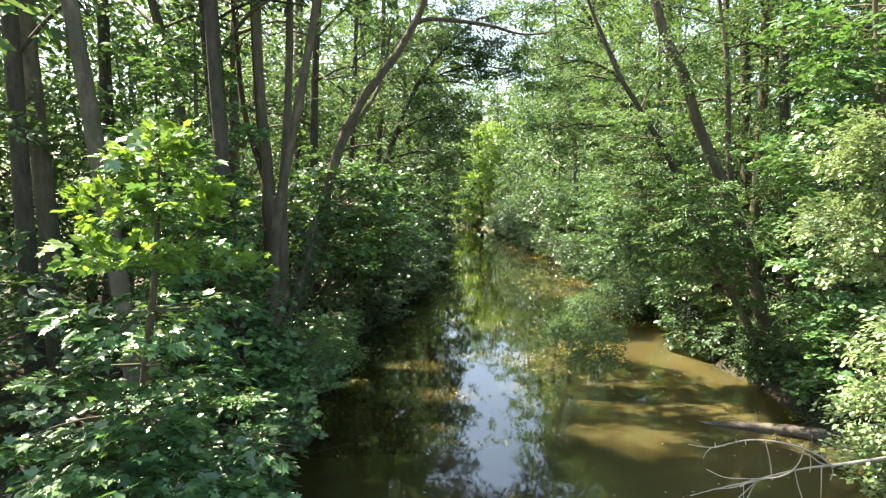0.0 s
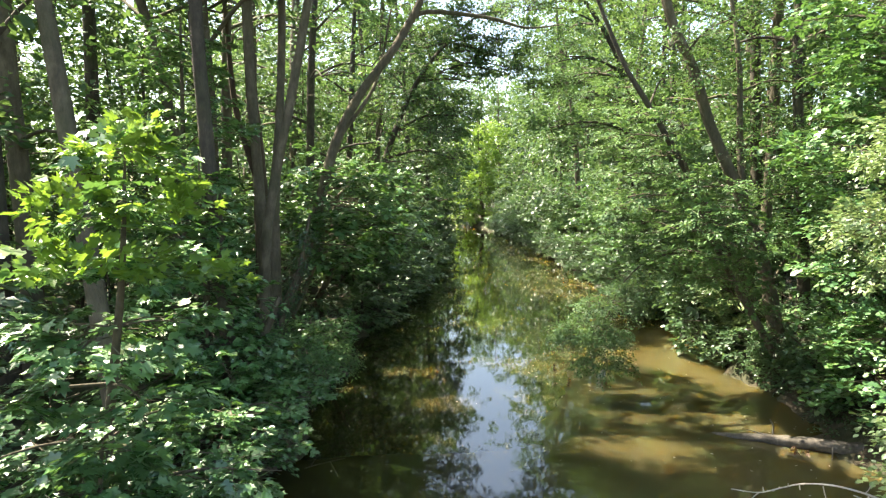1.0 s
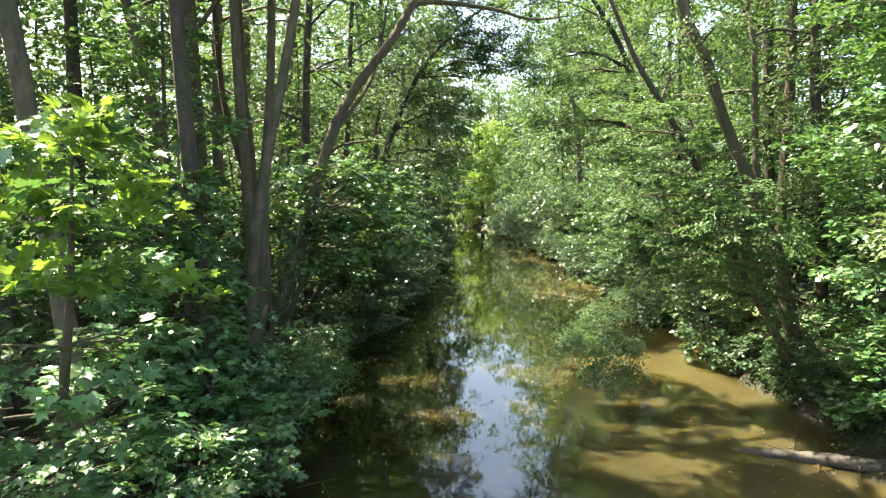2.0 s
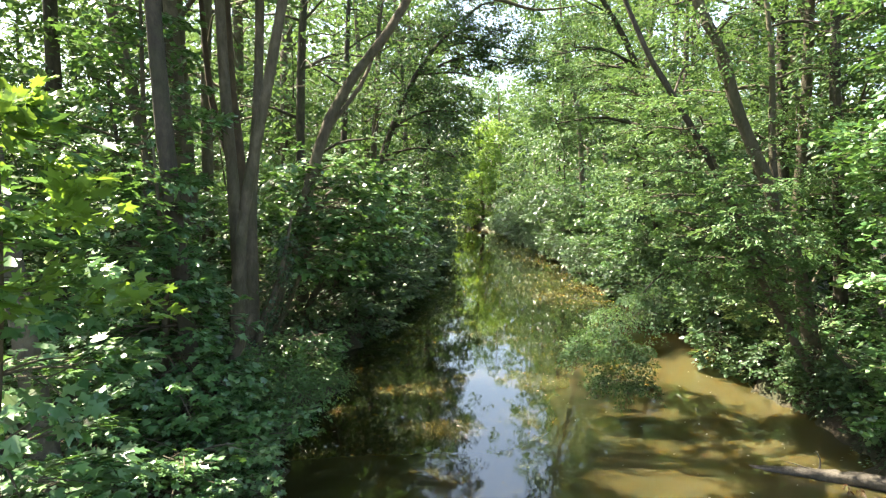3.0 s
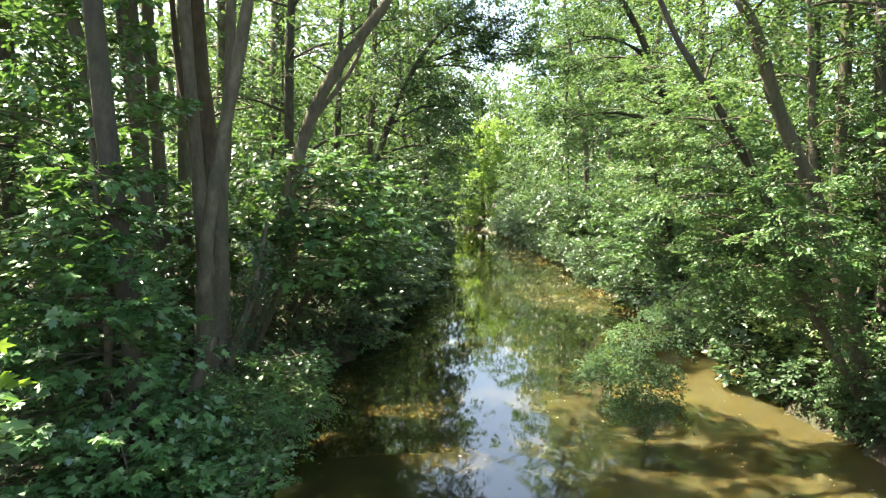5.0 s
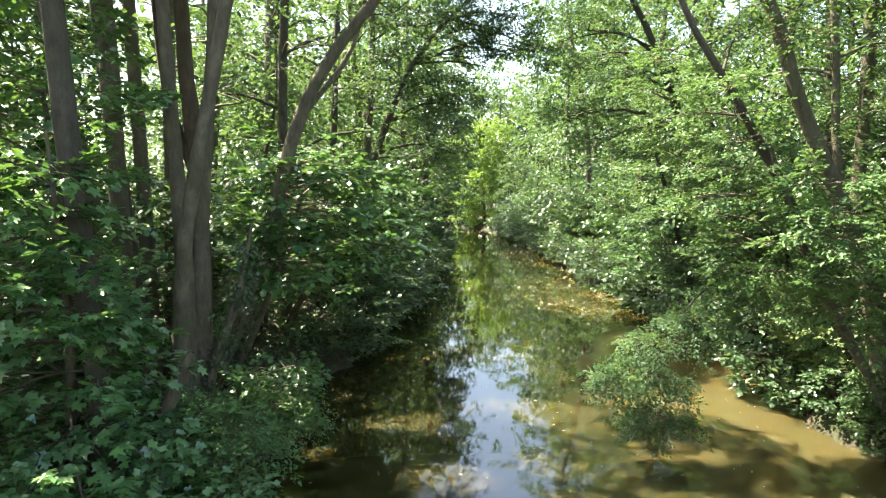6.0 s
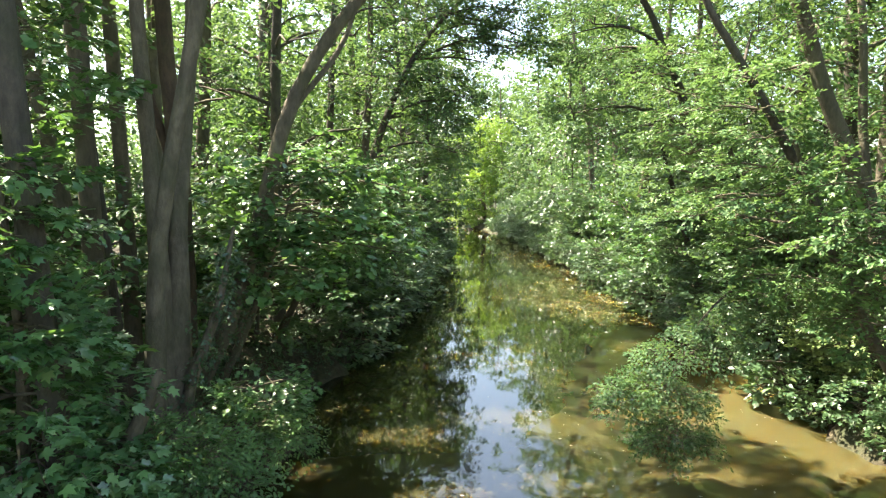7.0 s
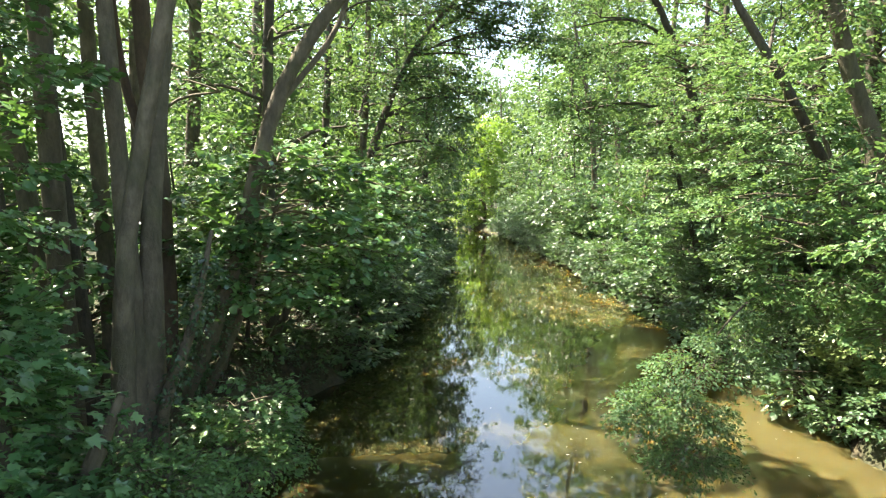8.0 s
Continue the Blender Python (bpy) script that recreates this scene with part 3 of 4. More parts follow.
plant("straight_tree", "tall straight trunk with brown bark behind the grey stems", "tree",
      [[(-4.25, 14.3, 0.8, 0.26), (-4.2, 14.3, 2.2, 0.18), (-4.2, 14.3, 4.0, 0.16), (-4.25, 14.3, 5.5, 0.145), (-4.38, 14.3, 7.5, 0.12), (-4.5, 14.4, 12, 0.08), (-4.6, 14.4, 18, 0.03)]],
      [((-4.2, 14.6, 10.5), (1.6, 1.6, 0.8), 36), ((-3.6, 15.2, 12.5), (1.8, 1.8, 1.0), 36)], "ovate", M_WOODS, M_BARK_BROWN, shoot=0.7, leaves=18, length=0.12, seed=19, group=G, coarse=[((-4.6, 14.6, 16), (2.4, 2.4, 1.4), 40)],
      limbs=[[(-4.3, 14.3, 5.0, 0.08), (-4.75, 14.4, 6.5, 0.07), (-4.95, 14.5, 8.5, 0.05), (-5.2, 14.6, 12, 0.02)]])
plant("overhanging_maple", "broad maple crown drooping over the water, blue-green", "tree",
      [[(-4.4, 16.8, 1.0, 0.12), (-3.8, 16.4, 3, 0.1), (-3.0, 16.0, 5.2, 0.03)], [(-4.2, 19.5, 1.0, 0.1), (-3.4, 19.6, 2.6, 0.08), (-2.3, 19.8, 4.8, 0.03)], [(-4.0, 14.6, 1.0, 0.08), (-3.2, 14.5, 2.6, 0.06), (-2.4, 14.2, 4.6, 0.02)]],
      [], "maple_far", M_MAPLE, M_BARK, shoot=0.6, leaves=15, length=0.135, seed=16, cut=False, calm=0.22, gaps=True,
      boughs=whorls((-3.7, 16.3, 2.7), (-2.8, 15.9, 5.6), 0.0, 2.1, 6, 0.14, 36, 9, (0.5, -0.2)) + whorls((-3.3, 19.6, 2.5), (-2.2, 19.8, 5.2), 0.0, 2.0, 5, 0.13, 37, 9, (0.5, -0.2))
      + whorls((-2.9, 14.6, 3.2), (-2.4, 14.2, 5.0), 0.0, 1.1, 4, 0.12, 38, 8, (0.8, 0.0)))

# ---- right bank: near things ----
plant("sunlit_bush", "tall bush with green leaves, strong sun put into their pale colour", "shrub",
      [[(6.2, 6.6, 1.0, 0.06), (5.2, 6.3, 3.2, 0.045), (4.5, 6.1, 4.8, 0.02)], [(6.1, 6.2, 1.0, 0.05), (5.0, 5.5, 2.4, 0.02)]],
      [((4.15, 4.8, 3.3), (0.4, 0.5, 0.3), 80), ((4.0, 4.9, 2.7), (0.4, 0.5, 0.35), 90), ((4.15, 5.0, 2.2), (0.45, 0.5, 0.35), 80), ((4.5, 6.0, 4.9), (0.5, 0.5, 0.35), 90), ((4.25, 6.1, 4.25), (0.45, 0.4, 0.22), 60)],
      "ovate", M_SUNLIT, M_BARK, shoot=0.34, leaves=34, length=0.055, seed=21, cut=False, single=M_SUNLIT_ONE, calm=0.36,
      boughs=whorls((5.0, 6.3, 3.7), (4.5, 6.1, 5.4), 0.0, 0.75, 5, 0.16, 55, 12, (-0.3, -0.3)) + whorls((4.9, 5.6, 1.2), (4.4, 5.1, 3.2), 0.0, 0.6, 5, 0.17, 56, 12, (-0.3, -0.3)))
plant("bank_maple", "maple with glossy pale-topped leaves over the bank", "tree",
      [[(8.3, 10.2, 1.1, 0.12), (7.4, 10.0, 4, 0.09), (6.6, 9.6, 8, 0.03)]],
      [], "maple_far", M_MAPLE, M_BARK, shoot=0.52, leaves=17, length=0.11, seed=22, cut=False, calm=0.28,
      boughs=whorls((7.9, 10.1, 1.6), (6.9, 9.7, 8.0), 0.02, 1.75, 5, 0.07, 39, 8, (-0.5, -0.3)) + whorls((9.3, 13.2, 2.0), (8.8, 12.9, 7.4), 0.0, 1.3, 4, 0.1, 40, 8, (-0.1, -0.4)) + whorls((8.3, 11.3, 0.7), (7.7, 11.2, 2.4), 0.05, 1.2, 5, 0.17, 54, 8, (-0.4, -0.3)))
plant("hanging_bough", "leafy alder bough drooping into the water", "tree",
      [[(8.2, 15.6, 1.0, 0.07), (6.8, 15.2, 2.9, 0.045), (5.2, 14.6, 3.2, 0.03), (4.1, 14.2, 2.6, 0.014), (3.5, 13.9, 1.4, 0.006)]],
      [((3.75, 14.0, 2.05), (0.7, 0.5, 0.3), 120), ((3.25, 13.9, 1.45), (0.7, 0.5, 0.35), 130), ((3.55, 13.8, 0.75), (0.5, 0.4, 0.4), 100), ((4.3, 14.2, 2.4), (0.6, 0.5, 0.22), 90), ((2.8, 13.9, 1.35), (0.35, 0.4, 0.3), 50), ((5.2, 14.4, 2.8), (0.7, 0.5, 0.4), 110), ((3.65, 13.8, 1.3), (0.5, 0.4, 0.4), 70), ((6.2, 14.6, 2.7), (0.7, 0.5, 0.5), 110)],
      "ovate", M_WOODS, M_BARK_DARK, shoot=0.3, leaves=24, length=0.052, seed=23, cut=False, droop=0.6)
plant("leaning_alder", "tall alder leaning from the bank over the creek", "tree",
      [[(8.0, 14.6, 0.7, 0.2), (7.46, 14.5, 2.9, 0.16), (6.84, 14.5, 4.5, 0.14), (6.09, 14.5, 6.1, 0.125), (5.6, 14.5, 7.5, 0.115), (5.0, 14.5, 8.8, 0.1), (4.3, 14.6, 12, 0.05), (4.1, 14.7, 15, 0.02)],
       [(7.8, 14.2, 0.6, 0.1), (7.37, 14.0, 1.2, 0.085), (6.5, 13.9, 2.6, 0.07), (5.77, 13.8, 3.9, 0.055), (5.2, 13.8, 5.4, 0.03)],
       [(7.3, 14.6, 3.3, 0.09), (6.95, 14.8, 5.2, 0.075), (6.9, 15.0, 7.6, 0.06), (6.6, 15.2, 10, 0.03)]],
      [((5.0, 14.6, 10.6), (1.2, 1.2, 0.7), 40), ((7.4, 15, 9.5), (1.5, 1.6, 1.0), 50), ((4.6, 13.2, 7.6), (0.9, 0.9, 0.5), 50), ((6.0, 13.9, 5.3), (0.5, 0.4, 0.2), 12), ((5.5, 13.8, 7.0), (0.6, 0.4, 0.25), 14), ((6.9, 14.0, 3.7), (0.45, 0.4, 0.2), 10), ((5.9, 13.4, 8.2), (0.8, 0.6, 0.3), 20), ((7.6, 15.2, 6.0), (0.9, 0.6, 0.6), 50), ((8.2, 15.0, 4.6), (0.7, 0.5, 0.6), 50), ((8.4, 15.1, 7.2), (0.8, 0.5, 0.6), 45), ((8.5, 15.1, 3.2), (0.7, 0.5, 0.6), 45)],
      "ovate", M_LIME, M_BARK, shoot=0.43, leaves=30, length=0.078, seed=24, group=G, calm=0.34,
      boughs=whorls((5.6, 14.2, 2.9), (4.4, 13.6, 6.4), 0.0, 1.25, 5, 0.12, 51, 6, (-0.5, -0.3)) + whorls((5.8, 18.5, 4.2), (5.0, 18.2, 7.8), 0.0, 1.4, 5, 0.12, 52, 6, (-0.4, -0.3)) + whorls((6.2, 13.0, 2.4), (5.2, 12.4, 5.0), 0.0, 0.85, 5, 0.15, 60, 8, (-0.4, -0.3)))
plant("second_alder", "dark leaning trunk with feathery foliage", "tree",
      [[(8.4, 15.8, 0.9, 0.095), (6.6, 14.6, 3.4, 0.08), (4.92, 14.0, 5.82, 0.066), (4.37, 14.0, 6.7, 0.058), (3.83, 14.0, 7.6, 0.05), (2.9, 14.2, 10, 0.028), (2.5, 14.4, 12, 0.014)]],
      [((3.3, 13.5, 8.9), (0.9, 0.7, 0.6), 50), ((3.0, 14.5, 11), (1.6, 1.6, 1.0), 40), ((4.3, 14.8, 9.0), (1.5, 1.5, 0.9), 50), ((5.4, 15.4, 7.4), (1.3, 1.3, 0.8), 50)],
      "ovate", M_WOODS, M_BARK_DARK, shoot=0.55, leaves=24, length=0.09, seed=25, group=G)
plant("undercut_bush", "bush bending over an undercut earth bank", "shrub",
      [[(9.0, 18.8, 0.9, 0.07), (8.5, 18.6, 1.9, 0.05), (7.4, 18.2, 4.2, 0.015)], [(8.2, 13.0, 0.9, 0.05), (7.3, 13.0, 1.6, 0.015)]], [],
      "ovate", M_ALDER, M_BARK, shoot=0.4, leaves=17, length=0.095, seed=26, cut=False, calm=0.34,
      boughs=whorls((8.6, 18.6, 1.7), (7.4, 18.2, 4.4), 0.0, 1.7, 5, 0.13, 48, 10, (-0.6, -0.4)) + whorls((8.3, 13.0, 0.5), (7.7, 13.0, 1.6), 0.0, 0.8, 5, 0.25, 49, 9, (-0.5, -0.4)) + whorls((8.3, 14.3, 0.5), (7.7, 14.0, 1.5), 0.0, 0.85, 5, 0.22, 61, 10, (-0.4, -0.4)) + whorls((8.9, 15.4, 0.8), (8.5, 15.3, 2.3), 0.0, 0.9, 5, 0.2, 50, 9, (-0.2, -0.3)))
# its brightness in the sun comes from the pale leaf colour
plant("pale_bush", "small bush over the bank, sunlight put into its pale leaf colour", "shrub", [[(8.6, 16.9, 0.6, 0.05), (8.0, 16.7, 1.6, 0.03), (7.3, 16.5, 2.7, 0.012)], [(8.6, 16.1, 0.6, 0.04), (8.0, 15.7, 1.6, 0.012)]], [],
      "ovate", M_SUNLIT, M_BARK, shoot=0.38, leaves=17, length=0.095, seed=53, cut=False, calm=0.36,
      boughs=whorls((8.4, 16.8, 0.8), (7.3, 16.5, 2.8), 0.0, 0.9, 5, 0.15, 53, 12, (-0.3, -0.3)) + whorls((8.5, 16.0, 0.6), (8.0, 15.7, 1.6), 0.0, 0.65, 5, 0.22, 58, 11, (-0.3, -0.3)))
plant("overhanging_alder", "alder boughs sweeping low over the water", "tree",
      [[(9.0, 20.6, 0.9, 0.14), (8.2, 20.6, 3.0, 0.11), (7.2, 20.8, 7.0, 0.04)], [(9.0, 25.5, 0.9, 0.14), (8.2, 25.4, 3.5, 0.1), (7.0, 25.4, 7.5, 0.04)]], [],
      "diamond", M_ALDER, M_BARK_DARK, shoot=0.47, leaves=27, length=0.1, seed=27, group=G, calm=0.34,
      boughs=whorls((9.0, 20.6, 1.0), (7.6, 20.8, 7.2), 0.03, 2.1, 5, 0.07, 45, 7, (-0.5, -0.2)) + whorls((9.4, 25.5, 0.9), (7.8, 25.4, 7.6), 0.03, 2.0, 5, 0.075, 46, 7, (-0.5, -0.2)))
plant("arching_ash", "tree arching across the creek with lacy leaves", "tree",
      [[(-4.0, 27.0, 1.0, 0.2), (-3.0, 27.0, 5, 0.15), (-1.2, 27.2, 9.5, 0.1), (1.2, 27.6, 12.2, 0.05), (2.6, 27.8, 12.6, 0.02)]],
      [((-0.8, 27.3, 11.0), (1.3, 1.4, 0.6), 70), ((1.2, 27.6, 12.2), (1.2, 1.2, 0.5), 60), ((2.8, 27.9, 11.3), (1.0, 1.0, 0.45), 45), ((-2.0, 27.0, 8.0), (1.4, 1.6, 0.9), 50), ((-0.2, 28.5, 13.4), (1.4, 1.4, 0.6), 60), ((2.2, 28.6, 13.6), (1.3, 1.3, 0.5), 50), ((0.8, 27.4, 10.3), (0.9, 0.8, 0.4), 45), ((2.4, 27.6, 10.6), (0.9, 0.8, 0.4), 40), ((3.4, 27.4, 10.0), (0.8, 0.8, 0.35), 34), ((-1.6, 26.8, 9.6), (1.0, 1.0, 0.5), 45), ((-0.4, 27.0, 7.2), (1.1, 1.2, 0.7), 55), ((-0.2, 26.8, 8.6), (0.9, 1.0, 0.5), 45), ((-1.0, 28.0, 5.6), (1.1, 1.2, 0.8), 50), ((0.4, 27.2, 11.4), (0.9, 0.9, 0.5), 40), ((1.6, 27.4, 11.2), (0.9, 0.9, 0.4), 36), ((3.4, 27.6, 12.6), (1.0, 1.0, 0.5), 40), ((2.6, 27.4, 9.9), (0.7, 0.7, 0.3), 24), ((1.0, 27.3, 9.7), (0.7, 0.7, 0.3), 24), ((0.5, 27.2, 8.0), (0.7, 0.8, 0.7), 50), ((0.6, 29.5, 11.4), (0.9, 0.9, 0.9), 50), ((0.4, 28.2, 6.2), (0.6, 0.8, 0.6), 36)],
      # coarse clumps, out of view overhead, are added to keep sun off the water
      "diamond", M_WOODS, M_BARK_DARK, shoot=0.7, leaves=22, length=0.135, seed=28, group=G, cut=False, coarse=[((-3.0, 25.6, 14.5), (2.0, 2.2, 0.8), 110), ((-1.9, 23.6, 14.0), (1.6, 1.6, 0.7), 70), ((-2.4, 28.0, 14.8), (2.2, 2.0, 0.8), 120), ((-1.0, 26.4, 15.5), (1.8, 1.8, 0.7), 80)],
      limbs=[[(0.2, 27.4, 11.2, 0.05), (1.6, 27.6, 10.9, 0.035), (3.2, 27.7, 10.3, 0.012)], [(-1.2, 27.2, 9.5, 0.05), (0.3, 27.3, 9.6, 0.035), (1.7, 27.4, 9.4, 0.012)], [(1.4, 27.6, 10.95, 0.03), (2.4, 27.7, 11.6, 0.02), (3.4, 27.8, 12.0, 0.008)], [(0.3, 27.3, 9.6, 0.025), (0.9, 27.4, 10.3, 0.018), (1.5, 27.5, 10.3, 0.008)]])
plant("reaching_alder", "alder reaching across the creek from the far bank", "tree",
      [[(9.4, 24.0, 1.0, 0.2), (8.2, 24.0, 5.5, 0.16), (6.4, 23.8, 10, 0.1), (4.2, 23.6, 13.0, 0.04), (3.2, 23.5, 13.6, 0.02)]],
      [((4.4, 23.6, 12.6), (1.3, 1.3, 0.6), 60), ((3.0, 23.6, 11.4), (1.0, 1.0, 0.5), 45), ((5.8, 23.8, 10.6), (1.3, 1.3, 0.7), 60), ((4.4, 23.0, 9.6), (1.0, 1.0, 0.5), 40), ((6.6, 23.2, 8.2), (1.3, 1.3, 0.7), 60), ((3.4, 24.2, 13.6), (1.3, 1.3, 0.5), 45), ((5.0, 22.4, 8.0), (0.9, 0.9, 0.4), 34), ((5.4, 24.6, 6.4), (1.0, 1.0, 0.6), 50), ((5.8, 26.4, 7.4), (1.0, 1.0, 0.6), 50), ((5.2, 25.4, 9.0), (0.9, 0.9, 0.5), 40), ((4.1, 24.5, 7.2), (0.8, 0.8, 0.6), 45), ((4.3, 26.0, 9.0), (0.8, 0.8, 0.7), 45), ((4.6, 27.0, 11.0), (0.8, 0.8, 0.7), 40)],
      "diamond", M_LIME, M_BARK_DARK, shoot=0.65, leaves=22, length=0.125, seed=29, group=G, cut=False,
      limbs=[[(6.8, 23.8, 9.2, 0.05), (5.2, 23.2, 9.6, 0.035), (3.4, 22.8, 9.2, 0.01)], [(5.2, 23.7, 11.8, 0.04), (3.6, 23.4, 11.6, 0.025), (2.4, 23.2, 11.0, 0.008)]])

# ---- tall trees of the wood, further trees and hedges ----
def land(x, y):
    return float(ground_z(np.array(float(x)), np.array(float(y))))


def tall_tree(r, spread=3.0, height=19.0, base=5.0, shoots=30, clumps=15, lean=(0, 0), thick=0.15):
    """Stem and clumps of a tree with a long crown, about its own foot."""
    stem = [(0, 0, -0.3, 1.7 * thick), (0.04 * lean[0] + r.normal(0, 0.08), 0.05 * lean[1], 0.1 * height, 1.15 * thick), (0.3 * lean[0] + r.normal(0, 0.15), 0.3 * lean[1], 0.4 * height, 0.9 * thick),
            (0.65 * lean[0] + r.normal(0, 0.2), 0.65 * lean[1], 0.7 * height, 0.5 * thick), (lean[0], lean[1], height * 0.93, 0.02)]
    lumps = []
    for k in range(clumps):
        u = (k + 0.5) / clumps
        z = base + (height - base) * u
        w = spread * (0.55 + 0.75 * math.sin(math.pi * (0.18 + 0.74 * u)))
        a = k * 2.4 + r.normal(0, 0.3)
        f = (z / height) ** 1.2
        d = w * r.uniform(0.45, 0.85)
        lumps.append(((lean[0] * f + d * math.cos(a), lean[1] * f + d * math.sin(a), z), (0.5 * w, 0.5 * w, 0.28 * w + 0.2), shoots))
    return stem, lumps


def wood_tree(x, y, seed, label="tall woodland tree with a high leafy crown", fine=True, length=0.12, cut=True, shoot=0.6, leaves=16, **kw):
    """A tall tree of the wood; the clumps high above are coarser."""
    z = land(x, y)
    stem, lumps = tall_tree(np.random.default_rng(seed), **kw)
    shift = lambda q: (q[0] + x, q[1] + y, q[2] + z, *q[3:])
    low = [(shift(c), rad, n) for c, rad, n in lumps if c[2] < 11 or not fine]
    # high clumps are thinner on the left, which lets more sun down
    high = [(shift(c), rad, n // (3 if x > -5.5 else 5)) for c, rad, n in lumps if c[2] >= 11 and fine]
    return plant("tree", label, "tree", [[shift(q) for q in stem]], low, "ovate" if fine and y < 16 else "diamond", M_WOODS if seed % 4 else M_LIME, M_BARK_DARK if seed % 2 else M_BARK,
                 shoot=shoot, leaves=leaves, length=1.07 * length, seed=seed, at=(x, y, z), cut=cut, group="tall trees of the wood", twigs=fine, coarse=high)


for k, (x, y, lx, ly, h, th, cb) in enumerate([
        (-4.3, 8.35, -3.2, 0, 18, 0.11, 13), (-3.35, 9.9, -0.5, 0.2, 19, 0.105, 13), (-4.47, 12.4, -1.9, 0, 20, 0.12, 7), (-4.65, 12.9, -0.8, 0.3, 18, 0.1, 7), (-5.0, 13.2, -4.0, 0, 18, 0.11, 7), (-6.7, 9.6, -1.0, 0, 18, 0.13, 6.5), (-5.6, 15.2, -0.6, 0, 19, 0.12, 9.5), (8.9, 15.4, -0.5, 0, 18, 0.12, 6), (-7.5, 11, 0, 0, 19, 0.16, 4), (-8.5, 15, 0, 0, 20, 0.16, 9), (-6.2, 17.5, 0.6, 0, 20, 0.14, 5),
        (-4.6, 21, 0.8, 0, 19, 0.14, 5), (-7.2, 22.4, 0.6, 0, 21, 0.18, 6), (-4.2, 25, 1.2, 0, 19, 0.12, 4), (-3.4, 29, 1.2, 0, 20, 0.14, 4), (-6.8, 30, 0, 0, 21, 0.17, 4), (-6.3, 26.0, 0, 0, 20, 0.2, 4), (-13.5, 16.5, 0, 0, 20, 0.2, 3), (-8.5, 5, -1, 0, 19, 0.17, 6), (-12, 12, 0, 0, 19, 0.2, 3),
        (8.6, 16.6, -0.4, 0, 18, 0.13, 5), (9.4, 18.5, -1.0, 0, 20, 0.15, 4), (10.8, 13.5, 0, 0, 19, 0.16, 4), (10.6, 22, -1.6, 0, 20, 0.14, 5.5), (12, 17, 0, 0, 20, 0.2, 3), (10.6, 27, -1.2, 0, 20, 0.13, 6), (12.5, 24, 0, 0, 21, 0.19, 3), (11.4, 31, -1.0, 0, 20, 0.15, 5), (9.5, 10.5, 0.5, 0, 18, 0.14, 5), (13, 9, 0, 0, 19, 0.2, 4), (14, 29, 0, 0, 20, 0.2, 3)]):
    wood_tree(x, y, 100 + k, lean=(lx, ly), height=h, thick=th, base=cb, length=0.12 if y < 16 else 0.15)

# further trees share grown shapes
KIN = [wood_tree(-14 + 28 * (k % 2), 34 + 3 * k, 140 + k, "leafy tree with a crown reaching far down", fine=False, length=0.24, cut=False, shoot=0.85, leaves=17, height=20 + k, base=2.5, spread=3.3, clumps=16, shoots=16, thick=0.18) for k in range(3)]
FAR = [wood_tree(6.0 + 7 * k, 116 + 3 * k, 150 + k, "dense leafy tree closing the view down the creek", fine=False, length=0.46, cut=False, shoot=1.15, leaves=15, height=22, base=1.8, spread=3.0, clumps=20, shoots=10, thick=0.2) for k in range(2)]
r = np.random.default_rng(5)
near = [(-3.6, 34), (-2.2, 39), (-1.8, 45), (-9, 42), (-11, 36), (-17, 15), (-16, 6), (-22, 20), (10.0, 37), (10.0, 44), (15, 40), (16, 22), (17, 14), (19, 33), (21, 17), (-14, -10), (15, -12), (13, 49), (-24, 37), (-21.5, 31), (-12.5, 34), (-12.4, 18.9), (9.0, 52)]
away = [(-14, 62), (-7, 72), (-17, 52), (-2.2, 52), (-9, 51), (-1.6, 60), (-8.5, 61), (-1.2, 68), (-2.4, 75), (-12, 47), (-12, 44), (12.4, 56), (12.2, 63), (11.8, 71), (16, 50), (17, 60), (0, 116), (15, 96), (16, 82), (15.5, 72), (18, 112), (-5, 112), (2.5, 120), (2, -38), (-9, -32), (12, -32),
        (10, 108), (13, 104), (11.6, 79), (7.5, 102), (5.0, 108), (9.0, 97), (12, 112), (2.0, 111), (15, 110), (7, 113)]
for k, (x, y) in enumerate(near + away):
    s = r.uniform(0.85, 1.12) * (0.97 if y > 95 else 1.0)
    c = copy_thing(KIN[k % 3] if k < len(near) else FAR[k % 2], pose(x, y, land(x, y) - 0.2, r.normal(0, 3.5), r.normal(0, 3.5), r.uniform(0, 360)))
    # trees on the left are made lower to let the sun in
    c.scale = (s, s, s * r.uniform(0.9, 1.1) * (0.55 if x < -8 and -10 < y < 50 else 1.0))


# the wood goes on behind: distant foliage, too far to tell apart
q = np.random.default_rng(8)
n = 5200
side = q.random(n)
wx = np.select([side < 0.22, side < 0.4, side < 0.7, side < 0.86], [q.uniform(-38, -27, n), q.uniform(25, 36, n), q.uniform(-30, -5, n), q.uniform(13, 30, n)], q.uniform(-40, 45, n))
wy = np.select([side < 0.4, side < 0.86], [q.uniform(-14, 125, n), q.uniform(60, 82, n)], q.uniform(128, 145, n))
tall = np.select([side < 0.22, side < 0.4, side < 0.86], [15, 17, 25], 18)
wz = tall * q.random(n) ** 0.9 * (0.75 + 0.25 * np.sin(wy * 0.35 + wx)) + 1.0
# a gap in the wood lets the open sky through
way_off = wx / (wy - 5.0)
open_sky = (way_off > -0.67) & (way_off < -0.52) & (wx < 0) & (wz > 9)
wx, wy, wz = wx[~open_sky], wy[~open_sky], wz[~open_sky]
n = len(wx)
g = Geo()
